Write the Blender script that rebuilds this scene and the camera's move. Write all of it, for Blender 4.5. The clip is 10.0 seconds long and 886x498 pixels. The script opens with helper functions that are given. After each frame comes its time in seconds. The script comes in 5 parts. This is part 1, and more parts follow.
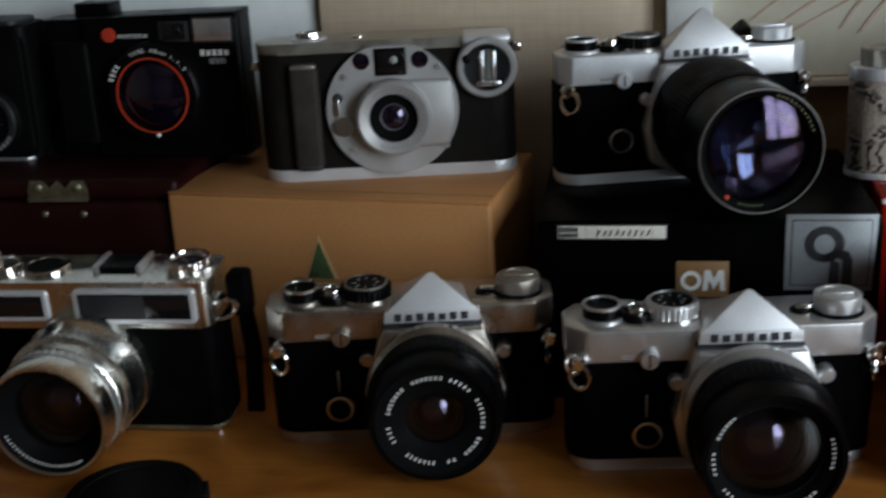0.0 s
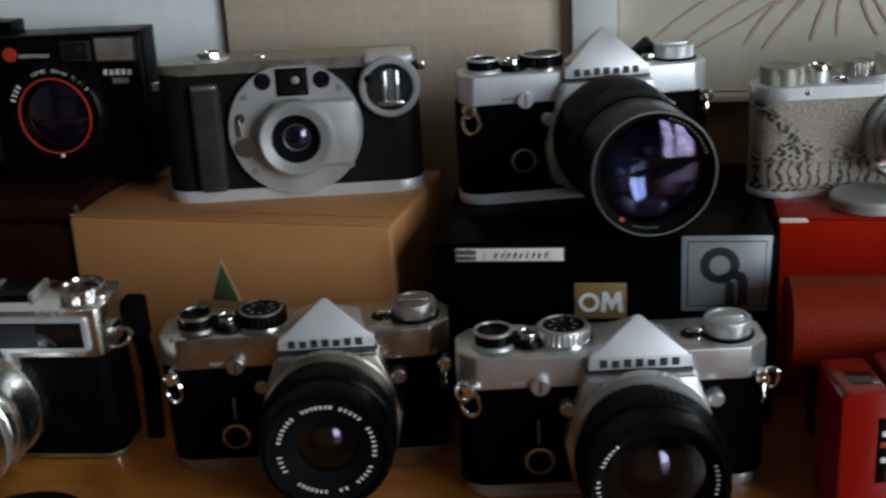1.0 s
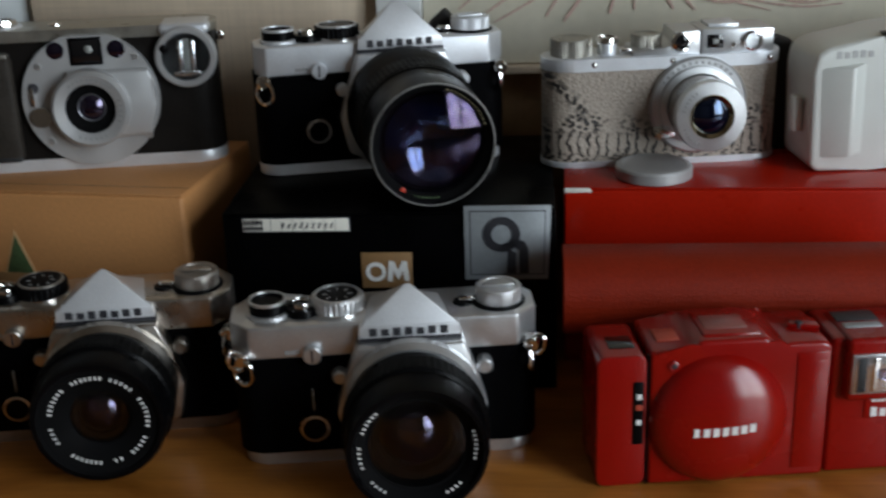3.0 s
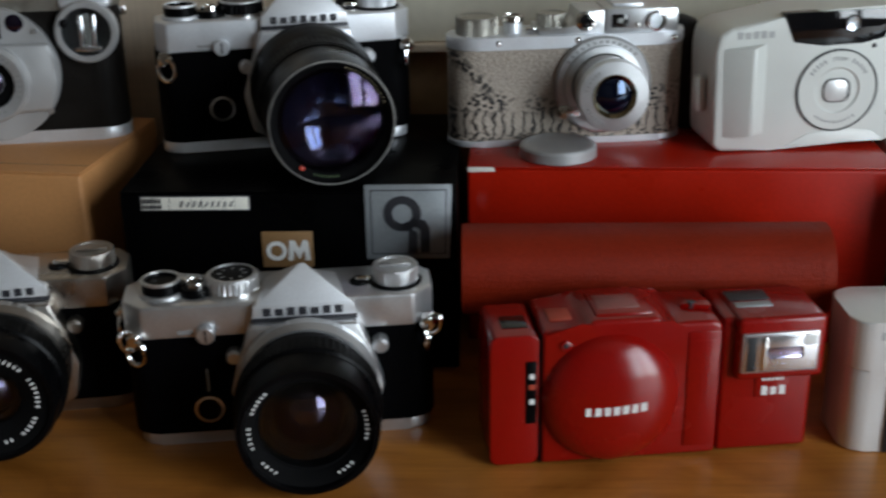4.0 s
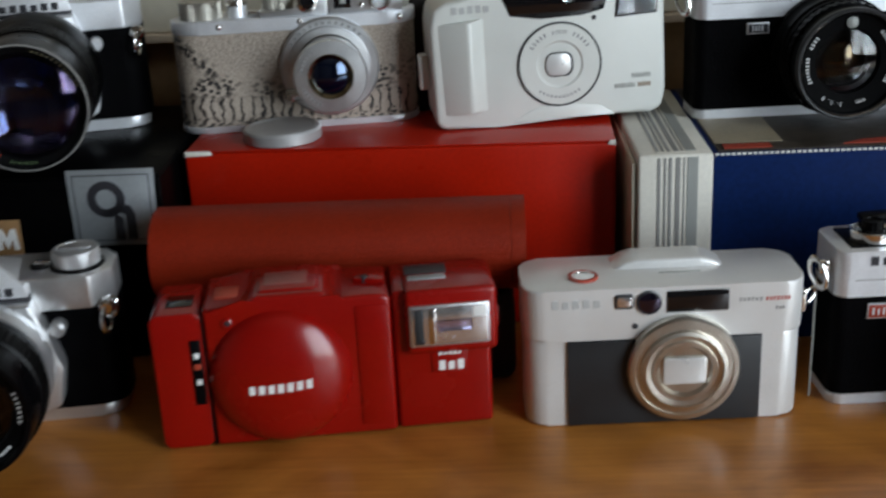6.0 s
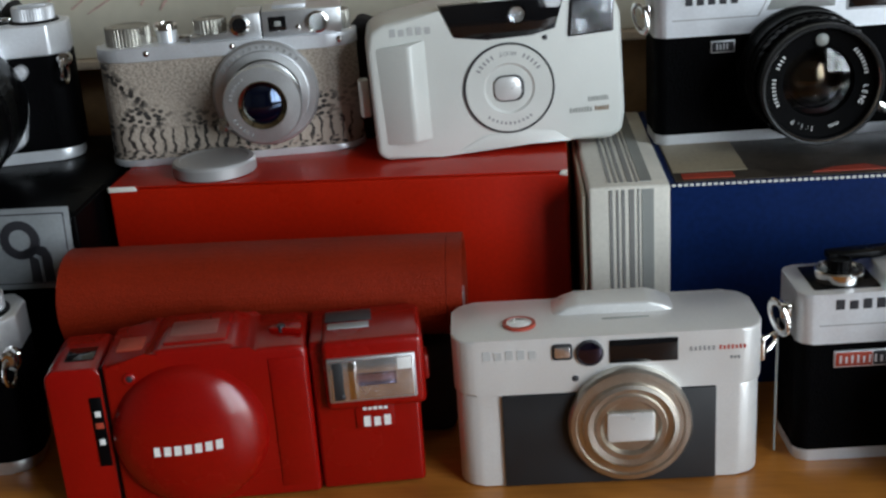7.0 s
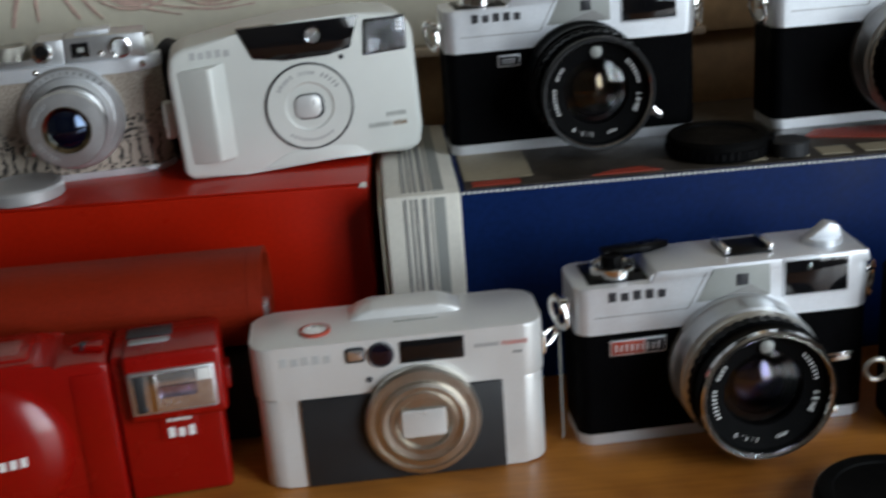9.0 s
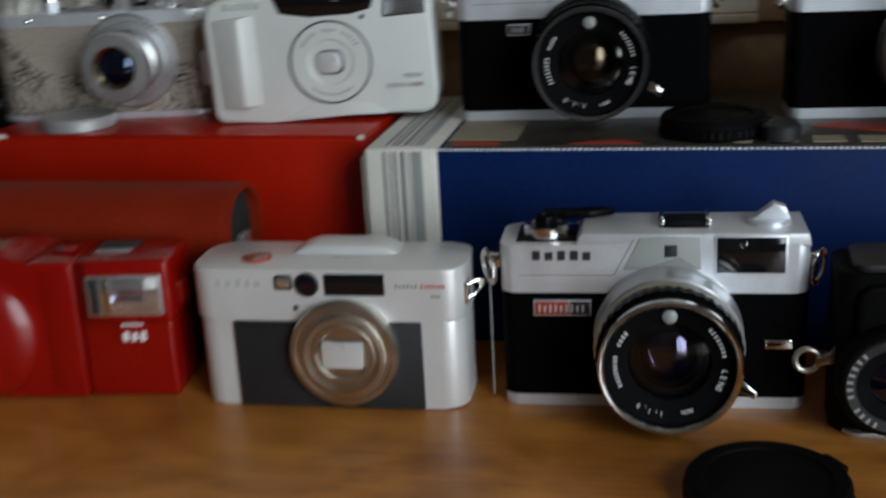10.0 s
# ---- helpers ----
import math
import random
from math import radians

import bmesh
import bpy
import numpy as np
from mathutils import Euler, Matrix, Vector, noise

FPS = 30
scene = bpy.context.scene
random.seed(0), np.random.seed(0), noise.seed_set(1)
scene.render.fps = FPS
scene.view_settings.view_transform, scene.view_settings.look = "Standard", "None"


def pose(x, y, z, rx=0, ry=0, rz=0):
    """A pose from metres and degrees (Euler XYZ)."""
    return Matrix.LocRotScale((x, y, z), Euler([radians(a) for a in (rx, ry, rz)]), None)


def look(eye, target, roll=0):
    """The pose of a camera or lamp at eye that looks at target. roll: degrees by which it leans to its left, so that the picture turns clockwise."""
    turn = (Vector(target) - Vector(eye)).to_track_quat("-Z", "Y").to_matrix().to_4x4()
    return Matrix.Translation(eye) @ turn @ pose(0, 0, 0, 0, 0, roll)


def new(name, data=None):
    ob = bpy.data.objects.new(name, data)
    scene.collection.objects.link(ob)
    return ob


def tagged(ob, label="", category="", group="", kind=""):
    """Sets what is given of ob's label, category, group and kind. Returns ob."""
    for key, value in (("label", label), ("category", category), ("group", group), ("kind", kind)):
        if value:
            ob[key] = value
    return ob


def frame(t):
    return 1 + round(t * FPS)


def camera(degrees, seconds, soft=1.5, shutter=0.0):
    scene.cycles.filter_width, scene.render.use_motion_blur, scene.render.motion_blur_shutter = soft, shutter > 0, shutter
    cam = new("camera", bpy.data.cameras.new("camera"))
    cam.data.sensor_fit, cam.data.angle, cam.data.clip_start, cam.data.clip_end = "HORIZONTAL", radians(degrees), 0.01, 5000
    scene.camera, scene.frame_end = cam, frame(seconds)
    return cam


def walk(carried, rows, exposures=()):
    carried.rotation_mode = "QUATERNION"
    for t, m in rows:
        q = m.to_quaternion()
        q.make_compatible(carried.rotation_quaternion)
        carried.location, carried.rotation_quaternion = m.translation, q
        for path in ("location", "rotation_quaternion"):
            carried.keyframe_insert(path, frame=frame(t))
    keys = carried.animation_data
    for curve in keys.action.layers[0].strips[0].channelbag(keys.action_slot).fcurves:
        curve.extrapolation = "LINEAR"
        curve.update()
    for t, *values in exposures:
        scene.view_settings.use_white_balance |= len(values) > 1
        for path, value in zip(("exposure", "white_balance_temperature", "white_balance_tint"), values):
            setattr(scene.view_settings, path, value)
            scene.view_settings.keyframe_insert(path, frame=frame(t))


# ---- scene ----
cam = camera(40.3, 10.0, soft=2.45, shutter=0.8)
PATH = [
    (0, (0.042, -0.06, 0.271), (-0.288, 1.808, -0.361), -3.0),
    (0.5, (0.054, -0.055, 0.278), (-0.235, 1.823, -0.344), -2.9),
    (1, (0.076, -0.047, 0.283), (-0.204, 1.824, -0.365), -3.1),
    (1.5, (0.092, -0.045, 0.277), (-0.171, 1.829, -0.37), -3.4),
    (2, (0.112, -0.045, 0.279), (-0.124, 1.828, -0.383), -3.2),
    (2.5, (0.128, -0.047, 0.282), (-0.061, 1.826, -0.394), -2.9),
    (4, (0.164, -0.042, 0.281), (0.1, 1.817, -0.455), -1.0),
    (4.5, (0.189, -0.042, 0.282), (0.136, 1.82, -0.447), -2.3),
    (5, (0.228, -0.049, 0.291), (0.231, 1.796, -0.482), 0.7),
    (5.5, (0.272, -0.053, 0.263), (0.243, 1.809, -0.465), -1.2),
    (7, (0.353, 0.01, 0.251), (0.204, 1.883, -0.433), -4.0),
    (7.5, (0.355, 0.002, 0.249), (0.269, 1.883, -0.425), -4.6),
    (8, (0.362, -0.017, 0.261), (0.282, 1.866, -0.411), -3.5),
    (8.5, (0.375, -0.021, 0.253), (0.342, 1.859, -0.428), -4.1),
    (9, (0.387, -0.013, 0.254), (0.443, 1.87, -0.419), -4.4),
    (9.5, (0.444, -0.01, 0.235), (0.387, 1.888, -0.392), -4.4),
    (10, (0.535, -0.028, 0.219), (0.108, 1.83, -0.383), -3.1),
]
walk(cam, [(t, look(eye, target, roll)) for t, eye, target, roll in PATH],
     exposures=[(0.0, -0.3), (1.5, -0.2), (2.5, -0.2), (4.5, -0.1), (7.5, -0.08), (9.0, -0.18), (9.5, -0.27), (10.0, -0.4)])

# ---- light: daylight from a window to the front right of the sideboard ----
sky = bpy.data.worlds.new("sky")
scene.world = sky
sky.use_nodes = True
nt = sky.node_tree
st = nt.nodes.new("ShaderNodeTexSky")
st.sky_type, st.sun_disc = "NISHITA", False
st.sun_elevation, st.sun_rotation = radians(35), radians(110)
nt.links.new(st.outputs[0], nt.nodes["Background"].inputs[0])
nt.nodes["Background"].inputs[1].default_value = 0.12

WIN = (1.4, -1.35, -0.1, -0.05, 1.2)     # window in the right-hand wall: x, y0, y1, z0, z1
lamp = bpy.data.lights.new("window_daylight", "AREA")
lamp.shape, lamp.size, lamp.size_y, lamp.energy, lamp.color = "RECTANGLE", 1.0, 1.2, 45.0, (0.8, 0.91, 1.0)
win_light = new("window_daylight", lamp)
win_light.matrix_world = look((WIN[0] + 0.02, (WIN[1] + WIN[2]) / 2, (WIN[3] + WIN[4]) / 2), (0.4, (WIN[1] + WIN[2]) / 2, (WIN[3] + WIN[4]) / 2))

# ---- materials ----
def mat(name, color, rough=0.5, metal=0.0, var=0.12, scale=40.0, fine=400.0, bump=0.0, bscale=600.0, spec=0.5,
        coat=0.0, rvar=0.12, tint=None, dirt=0.0, cells=False):
    """A surface with two scales of variation, wear in its gloss and fine relief. Sizes in 1 / metres."""
    m = bpy.data.materials.new(name)
    m.use_nodes = True
    n, k = m.node_tree.nodes, m.node_tree.links
    b = n["Principled BSDF"]
    tc = n.new("ShaderNodeTexCoord")
    big, small = n.new("ShaderNodeTexNoise"), n.new("ShaderNodeTexNoise")
    big.inputs["Scale"].default_value, small.inputs["Scale"].default_value = scale, fine
    big.inputs["Detail"].default_value, small.inputs["Detail"].default_value = 5, 4
    for t in (big, small):
        k.new(tc.outputs["Object"], t.inputs["Vector"])
    add = n.new("ShaderNodeMath")
    add.operation = "ADD"
    k.new(big.outputs[0], add.inputs[0]), k.new(small.outputs[0], add.inputs[1])
    ramp = n.new("ShaderNodeMapRange")
    ramp.inputs[1].default_value, ramp.inputs[2].default_value = 0.7, 1.3
    ramp.inputs[3].default_value, ramp.inputs[4].default_value = 1 - var, 1 + var
    k.new(add.outputs[0], ramp.inputs[0])
    mul = n.new("ShaderNodeVectorMath")
    mul.operation = "SCALE"
    mul.inputs[0].default_value = color
    k.new(ramp.outputs[0], mul.inputs["Scale"])
    k.new(mul.outputs[0], b.inputs["Base Color"])
    rr = n.new("ShaderNodeMapRange")
    rr.inputs[1].default_value, rr.inputs[2].default_value = 0.3, 0.7
    rr.inputs[3].default_value, rr.inputs[4].default_value = max(0.02, rough - rvar), min(1, rough + rvar)
    k.new(big.outputs[0], rr.inputs[0])
    k.new(rr.outputs[0], b.inputs["Roughness"])
    b.inputs["Metallic"].default_value = metal
    b.inputs["Specular IOR Level"].default_value = spec
    b.inputs["Coat Weight"].default_value = coat
    b.inputs["Coat Roughness"].default_value = 0.12
    if tint:
        b.inputs["Specular Tint"].default_value = (*tint, 1)
    if bump:
        bt = n.new("ShaderNodeTexVoronoi" if cells else "ShaderNodeTexNoise")
        bt.inputs["Scale"].default_value = bscale
        k.new(tc.outputs["Object"], bt.inputs["Vector"])
        bn = n.new("ShaderNodeBump")
        bn.inputs["Strength"].default_value, bn.inputs["Distance"].default_value = bump, 0.0006
        k.new(bt.outputs[0], bn.inputs["Height"])
        k.new(bn.outputs[0], b.inputs["Normal"])
    return m


CHROME = mat("satin_chrome", (0.74, 0.76, 0.79), 0.44, 0.6, 0.06, 60, 900, 0.06, 3000, rvar=0.08)
SILK = mat("matt_silver_chrome_finish", (0.7, 0.71, 0.73), 0.45, 0.55, 0.06, 60, 900, 0.06, 2500, rvar=0.06)
WORN = mat("worn_satin_chrome", (0.64, 0.65, 0.66), 0.36, 0.85, 0.07, 70, 900, 0.08, 2200, rvar=0.06)
POLISH = mat("polished_chrome", (0.8, 0.79, 0.77), 0.14, 1.0, 0.06, 80, 900, rvar=0.06)
# chrome with dim light and brown reflections put into its colour
DIMCHROME = mat("dimmed_brownish_chrome", (0.5, 0.47, 0.43), 0.34, 1.0, 0.14, 70, 900, 0.1, 2200, rvar=0.1)
BARREL = mat("bright_turned_metal", (0.78, 0.77, 0.72), 0.24, 1.0, 0.07, 70, 900, 0.05, 2200, rvar=0.08)
# tarnished knobs; also a top plate with brownish reflection in its colour
KNURL = mat("tarnished_and_shaded_nickel", (0.4, 0.385, 0.34), 0.38, 0.85, 0.12, 90, 900, 0.1, 2200)
BRASSY = mat("champagne_metal", (0.62, 0.585, 0.52), 0.34, 1.0, 0.08, 90, 900, rvar=0.06)
LEATHER = mat("black_leatherette", (0.0016, 0.0016, 0.002), 0.5, 0, 0.3, 60, 900, 0.4, 1500, cells=True, spec=0.025)
GREYLEATHER = mat("dark_brown_grained_leather", (0.009, 0.0075, 0.0065), 0.5, 0, 0.3, 60, 900, 0.35, 1400, cells=True, spec=0.1)
GRIPLEATHER = mat("lighter_brown_leather", (0.034, 0.029, 0.024), 0.55, 0, 0.35, 60, 900, 0.4, 1400, cells=True, spec=0.15)
BLACK = mat("black_paint", (0.002, 0.002, 0.0024), 0.34, 0, 0.25, 50, 700, 0.05, 1500, spec=0.08)
RUBBER = mat("black_rubber", (0.0025, 0.0025, 0.0025), 0.55, 0, 0.2, 60, 800, 0.2, 1500, spec=0.06)
SILVERP = mat("silver_painted_plastic", (0.74, 0.735, 0.72), 0.38, 0.35, 0.05, 40, 1500, 0.05, 3000)
SATIN = mat("grey_satin_metal_paint", (0.46, 0.46, 0.46), 0.4, 0.45, 0.06, 40, 1500, 0.05, 3000)
PALEP = mat("pale_grey_green_plastic", (0.7, 0.71, 0.67), 0.42, 0.1, 0.04, 40, 1500, 0.06, 3000)
GREYP = mat("mid_grey_plastic", (0.33, 0.34, 0.32), 0.45, 0.05, 0.05, 40, 1500, 0.06, 3000)
DARKP = mat("dark_grey_plastic", (0.016, 0.017, 0.019), 0.5, 0, 0.1, 40, 1500, 0.1, 2500)
REDP = mat("glossy_red_plastic", (0.25, 0.003, 0.0015), 0.25, 0, 0.08, 30, 800, 0.03, 1500, coat=0.15, spec=0.4, rvar=0.06)
REDBOX = mat("red_coated_card", (0.41, 0.011, 0.002), 0.34, 0, 0.14, 18, 500, 0.05, 400, coat=0.15, rvar=0.08, spec=0.25)
REDLEATH = mat("dull_red_leather", (0.22, 0.016, 0.004), 0.5, 0, 0.16, 25, 700, 0.4, 1300, cells=True, spec=0.15, rvar=0.06)
TARNISH = mat("tarnished_metal", (0.2, 0.18, 0.12), 0.5, 0.8, 0.3, 120, 700)
WINE = mat("dark_oxblood_leather", (0.014, 0.0014, 0.0012), 0.45, 0, 0.25, 25, 700, 0.3, 1200, cells=True, spec=0.2)
TAN = mat("tan_kraft_card", (0.52, 0.24, 0.085), 0.6, 0, 0.1, 16, 500, 0.1, 600)
DULLPRINT = mat("dull_beige_print", (0.34, 0.29, 0.2), 0.5, 0, 0.15, 40, 500)
PALETAN = mat("pale_tan_print", (0.6, 0.36, 0.17), 0.6, 0, 0.1, 30, 500)
BLACKBOX = mat("black_coated_card", (0.0012, 0.0012, 0.0014), 0.36, 0, 0.3, 18, 400, 0.06, 400, rvar=0.12, spec=0.035)
WHITECARD = mat("off_white_card", (0.74, 0.71, 0.63), 0.6, 0, 0.08, 30, 500, 0.05, 500)
BLUE = mat("navy_blue_card", (0.003, 0.017, 0.09), 0.55, 0, 0.2, 25, 400, 0.05, 500, rvar=0.1, spec=0.12)
GREYCARD = mat("grey_stripe_print", (0.24, 0.235, 0.225), 0.55, 0, 0.1, 30, 500)
DARKCARD = mat("dark_photo_print", (0.05, 0.04, 0.03), 0.4, 0, 0.5, 60, 220)
ORANGE = mat("orange_red_print", (0.38, 0.05, 0.025), 0.45, 0, 0.15, 40, 500)
# paler red that paints a pinkish reflection on the clamshell hood
PINKSHEEN = mat("painted_pinkish_sheen", (0.26, 0.07, 0.06), 0.4, 0, 0.25, 90, 700)
FAINT = mat("faint_grey_print", (0.46, 0.46, 0.45), 0.5, 0, 0.05, 60, 900)
WHITE = mat("white_print", (0.78, 0.78, 0.76), 0.5, 0, 0.05, 60, 900)
INK = mat("black_ink", (0.02, 0.02, 0.025), 0.5, 0, 0.1, 60, 900)
GREYINK = mat("grey_ink", (0.3, 0.3, 0.3), 0.5, 0, 0.1, 60, 900)
SILVERCARD = mat("silver_foil_card", (0.36, 0.39, 0.41), 0.42, 0.5, 0.1, 30, 600)
BROWNLAB = mat("brown_label", (0.26, 0.145, 0.06), 0.5, 0, 0.1, 50, 600)
GREENINK = mat("green_print", (0.06, 0.1, 0.04), 0.5, 0, 0.3, 120, 600)
AMBER = mat("amber_coated_metal", (0.36, 0.29, 0.18), 0.2, 1.0, 0.05, 60, 600)
REDINK = mat("red_ring_paint", (0.5, 0.045, 0.02), 0.4, 0, 0.1, 60, 900)
PLASTER = mat("pale_blue_grey_paint", (0.8, 0.84, 0.84), 0.6, 0, 0.05, 6, 90, 0.15, 300)
CREAM = mat("cream_backing_paper", (0.7, 0.65, 0.52), 0.65, 0, 0.06, 8, 120, 0.1, 300)
BROWNWALL = mat("brown_backboard", (0.42, 0.26, 0.13), 0.6, 0, 0.2, 12, 140, 0.1, 300)
WHITETRIM = mat("white_trim_paint", (0.74, 0.75, 0.74), 0.5, 0, 0.04, 12, 200)
PINKLINE = mat("dusty_red_line_paint", (0.54, 0.37, 0.31), 0.6, 0, 0.25, 90, 500)
FLAT = mat("matt_black_paint", (0.0025, 0.0025, 0.0028), 0.85, 0, 0.2, 60, 800, spec=0.1)
FELT = mat("dark_felt", (0.012, 0.01, 0.009), 0.9, 0, 0.2, 60, 800)


def glass(name, tint=(1, 1, 1), rough=0.02):
    m = bpy.data.materials.new(name)
    m.use_nodes = True
    b = m.node_tree.nodes["Principled BSDF"]
    b.inputs["Base Color"].default_value = (*tint, 1)
    b.inputs["Roughness"].default_value = rough
    b.inputs["Transmission Weight"].default_value = 1
    b.inputs["IOR"].default_value = 1.5
    return m


CLEAR = glass("clear_window_glass", (0.92, 0.95, 0.96))
COATED = mat("purple_coated_lens_glass", (0.003, 0.002, 0.007), 0.03, 0, 0, 50, 500, spec=1.0, rvar=0.01, tint=(0.72, 0.62, 1.0), coat=0.5)
VIOLET = glass("violet_coated_clear_glass", (0.72, 0.66, 0.88))
VIOLET.node_tree.nodes["Principled BSDF"].inputs["Specular Tint"].default_value = (0.75, 0.6, 1.0, 1)
VIOLET.node_tree.nodes["Principled BSDF"].inputs["Specular IOR Level"].default_value = 1.0
COATBLUE = mat("blue_coated_lens_glass", (0.001, 0.002, 0.008), 0.03, 0, 0, 50, 500, spec=1.0, rvar=0.01, tint=(0.4, 0.6, 1.0), coat=0.5)
COATWARM = mat("amber_coated_lens_glass", (0.004, 0.002, 0.001), 0.03, 0, 0, 50, 500, spec=1.0, rvar=0.01, tint=(1.0, 0.75, 0.5), coat=0.1)
SMOKE = mat("smoked_window_glass", (0.006, 0.006, 0.007), 0.06, 0, 0.1, 50, 400, spec=0.6, rvar=0.03)
SILVERFOIL = mat("bright_flash_reflector", (0.82, 0.83, 0.86), 0.2, 0.9, 0.12, 120, 600, 0.2, 120, rvar=0.08)


def wood_mat(name, dark, light, along=1.6, across=34):
    """Varnished wood veneer with the grain along x."""
    m = bpy.data.materials.new(name)
    m.use_nodes = True
    n, k = m.node_tree.nodes, m.node_tree.links
    b = n["Principled BSDF"]
    tc, mp, wv, fine, cr = (n.new("ShaderNode" + t) for t in ("TexCoord", "Mapping", "TexNoise", "TexNoise", "ValToRGB"))
    mp.inputs["Scale"].default_value = (along * 4, across, across)
    k.new(tc.outputs["Object"], mp.inputs[0]), k.new(mp.outputs[0], wv.inputs[0])
    wv.inputs["Scale"].default_value, wv.inputs["Detail"].default_value, wv.inputs["Distortion"].default_value = 1.0, 6, 2.2
    mp2 = n.new("ShaderNodeMapping")
    mp2.inputs["Scale"].default_value = (18, 420, 420)
    k.new(tc.outputs["Object"], mp2.inputs[0]), k.new(mp2.outputs[0], fine.inputs[0])
    fine.inputs["Scale"].default_value = 1.0
    mx = n.new("ShaderNodeMath")
    mx.operation = "MULTIPLY_ADD"
    mx.inputs[1].default_value = 0.35
    k.new(fine.outputs[0], mx.inputs[0]), k.new(wv.outputs[0], mx.inputs[2])
    cr.color_ramp.elements[0].position, cr.color_ramp.elements[1].position = 0.42, 0.88
    cr.color_ramp.elements[0].color, cr.color_ramp.elements[1].color = (*dark, 1), (*light, 1)
    k.new(mx.outputs[0], cr.inputs[0]), k.new(cr.outputs[0], b.inputs["Base Color"])
    b.inputs["Roughness"].default_value = 0.36
    b.inputs["Coat Weight"].default_value, b.inputs["Coat Roughness"].default_value = 0.12, 0.2
    bn = n.new("ShaderNodeBump")
    bn.inputs["Strength"].default_value, bn.inputs["Distance"].default_value = 0.12, 0.0005
    k.new(fine.outputs[0], bn.inputs["Height"]), k.new(bn.outputs[0], b.inputs["Normal"])
    return m


WOOD = wood_mat("honey_wood_veneer", (0.24, 0.075, 0.009), (0.53, 0.205, 0.036), 2.6, 16)


def snake_mat():
    """Pale reptile skin: fine faint scales above, dark clusters across the middle, a row of upright bars below."""
    m = bpy.data.materials.new("pale_snakeskin")
    m.use_nodes = True
    n, k = m.node_tree.nodes, m.node_tree.links
    b = n["Principled BSDF"]
    tc, sep = n.new("ShaderNodeTexCoord"), n.new("ShaderNodeSeparateXYZ")
    k.new(tc.outputs["Object"], sep.inputs[0])
    col = None
    base = n.new("ShaderNodeRGB")
    base.outputs[0].default_value = (0.4, 0.34, 0.28, 1)
    col = base.outputs[0]
    def node(kind, *links, **settings):
        made = n.new("ShaderNode" + kind)
        for key, value in settings.items():
            if key == "op":
                made.operation = value
            else:
                made.inputs[int(key[1:])].default_value = value
        for i, link in enumerate(links):
            if link is not None:
                k.new(link, made.inputs[i])
        return made.outputs[0]

    def mapped(value, a0, a1, b0, b1):
        return node("MapRange", value, i1=a0, i2=a1, i3=b0, i4=b1)

    def band(height, low, high, soft):
        """1 between the two heights, fading out over soft."""
        return node("Math", mapped(height, low - soft, low + soft, 0, 1), mapped(height, high - soft, high + soft, 1, 0), op="MULTIPLY")

    def spots(size, turn, lot, edge):
        flat, mp = n.new("ShaderNodeCombineXYZ"), n.new("ShaderNodeMapping")
        k.new(sep.outputs[0], flat.inputs[0]), k.new(sep.outputs[2], flat.inputs[1])
        mp.inputs["Scale"].default_value = (size[0], size[2], 1)
        mp.inputs["Rotation"].default_value = (0, 0, radians(turn))
        k.new(flat.outputs[0], mp.inputs[0])
        vo = n.new("ShaderNodeTexVoronoi")
        vo.voronoi_dimensions = "2D"
        vo.inputs["Scale"].default_value = 1.0
        k.new(mp.outputs[0], vo.inputs["Vector"])
        return mapped(vo.outputs["Distance"], lot, lot + edge, 1, 0)

    wob = n.new("ShaderNodeTexNoise")
    wob.inputs["Scale"].default_value, wob.inputs["Detail"].default_value = 160, 3
    k.new(tc.outputs["Object"], wob.inputs["Vector"])
    patch = n.new("ShaderNodeTexNoise")
    patch.inputs["Scale"].default_value, patch.inputs["Detail"].default_value = 48, 2
    k.new(tc.outputs["Object"], patch.inputs["Vector"])
    x, z = sep.outputs[0], sep.outputs[2]
    zz = node("Math", z, node("Math", wob.outputs[0], i1=0.016, op="MULTIPLY"), op="ADD")
    # upright bars, about five millimetres apart
    ph = node("Math", node("Math", x, i1=196.0, op="MULTIPLY"), node("Math", wob.outputs[0], i1=1.7, op="MULTIPLY"), op="ADD")
    tri = node("Math", node("Math", node("Math", ph, op="FRACT"), i1=0.5, op="SUBTRACT"), op="ABSOLUTE")
    uprights = node("Math", mapped(node("Math", tri, node("Math", patch.outputs[0], i1=-0.25, op="MULTIPLY"), op="ADD"), -0.01, 0.06, 1, 0), band(zz, 0.0165, 0.029, 0.001), op="MULTIPLY")
    # broken flecks over the bars and at the foot
    few = mapped(patch.outputs[0], 0.36, 0.5, 0, 1)
    flecks = node("Math", spots((300, 1, 430), 25, 0.36, 0.1), band(zz, 0.0285, 0.042, 0.002), op="MULTIPLY")
    foot = node("Math", spots((300, 1, 600), -15, 0.32, 0.1), band(zz, 0.010, 0.0165, 0.001), op="MULTIPLY")
    # dark diagonal cluster towards the wound end, and one behind the lens
    diag = node("Math", node("Math", x, i1=0.95, op="MULTIPLY"), z, op="ADD")
    ends = node("Math", mapped(x, 0.016, 0.02, 1, 0), mapped(x, 0.1, 0.106, 0, 1), op="MAXIMUM")
    cluster = node("Math", node("Math", band(diag, 0.044, 0.053, 0.003), ends, op="MULTIPLY"), spots((360, 1, 360), 40, 0.42, 0.1), op="MULTIPLY")
    fine = node("Math", node("Math", spots((620, 1, 900), 30, 0.26, 0.15), band(zz, 0.042, 0.07, 0.004), op="MULTIPLY"), i1=0.4, op="MULTIPLY")
    flecks = node("Math", flecks, few, op="MULTIPLY")
    dark = fine
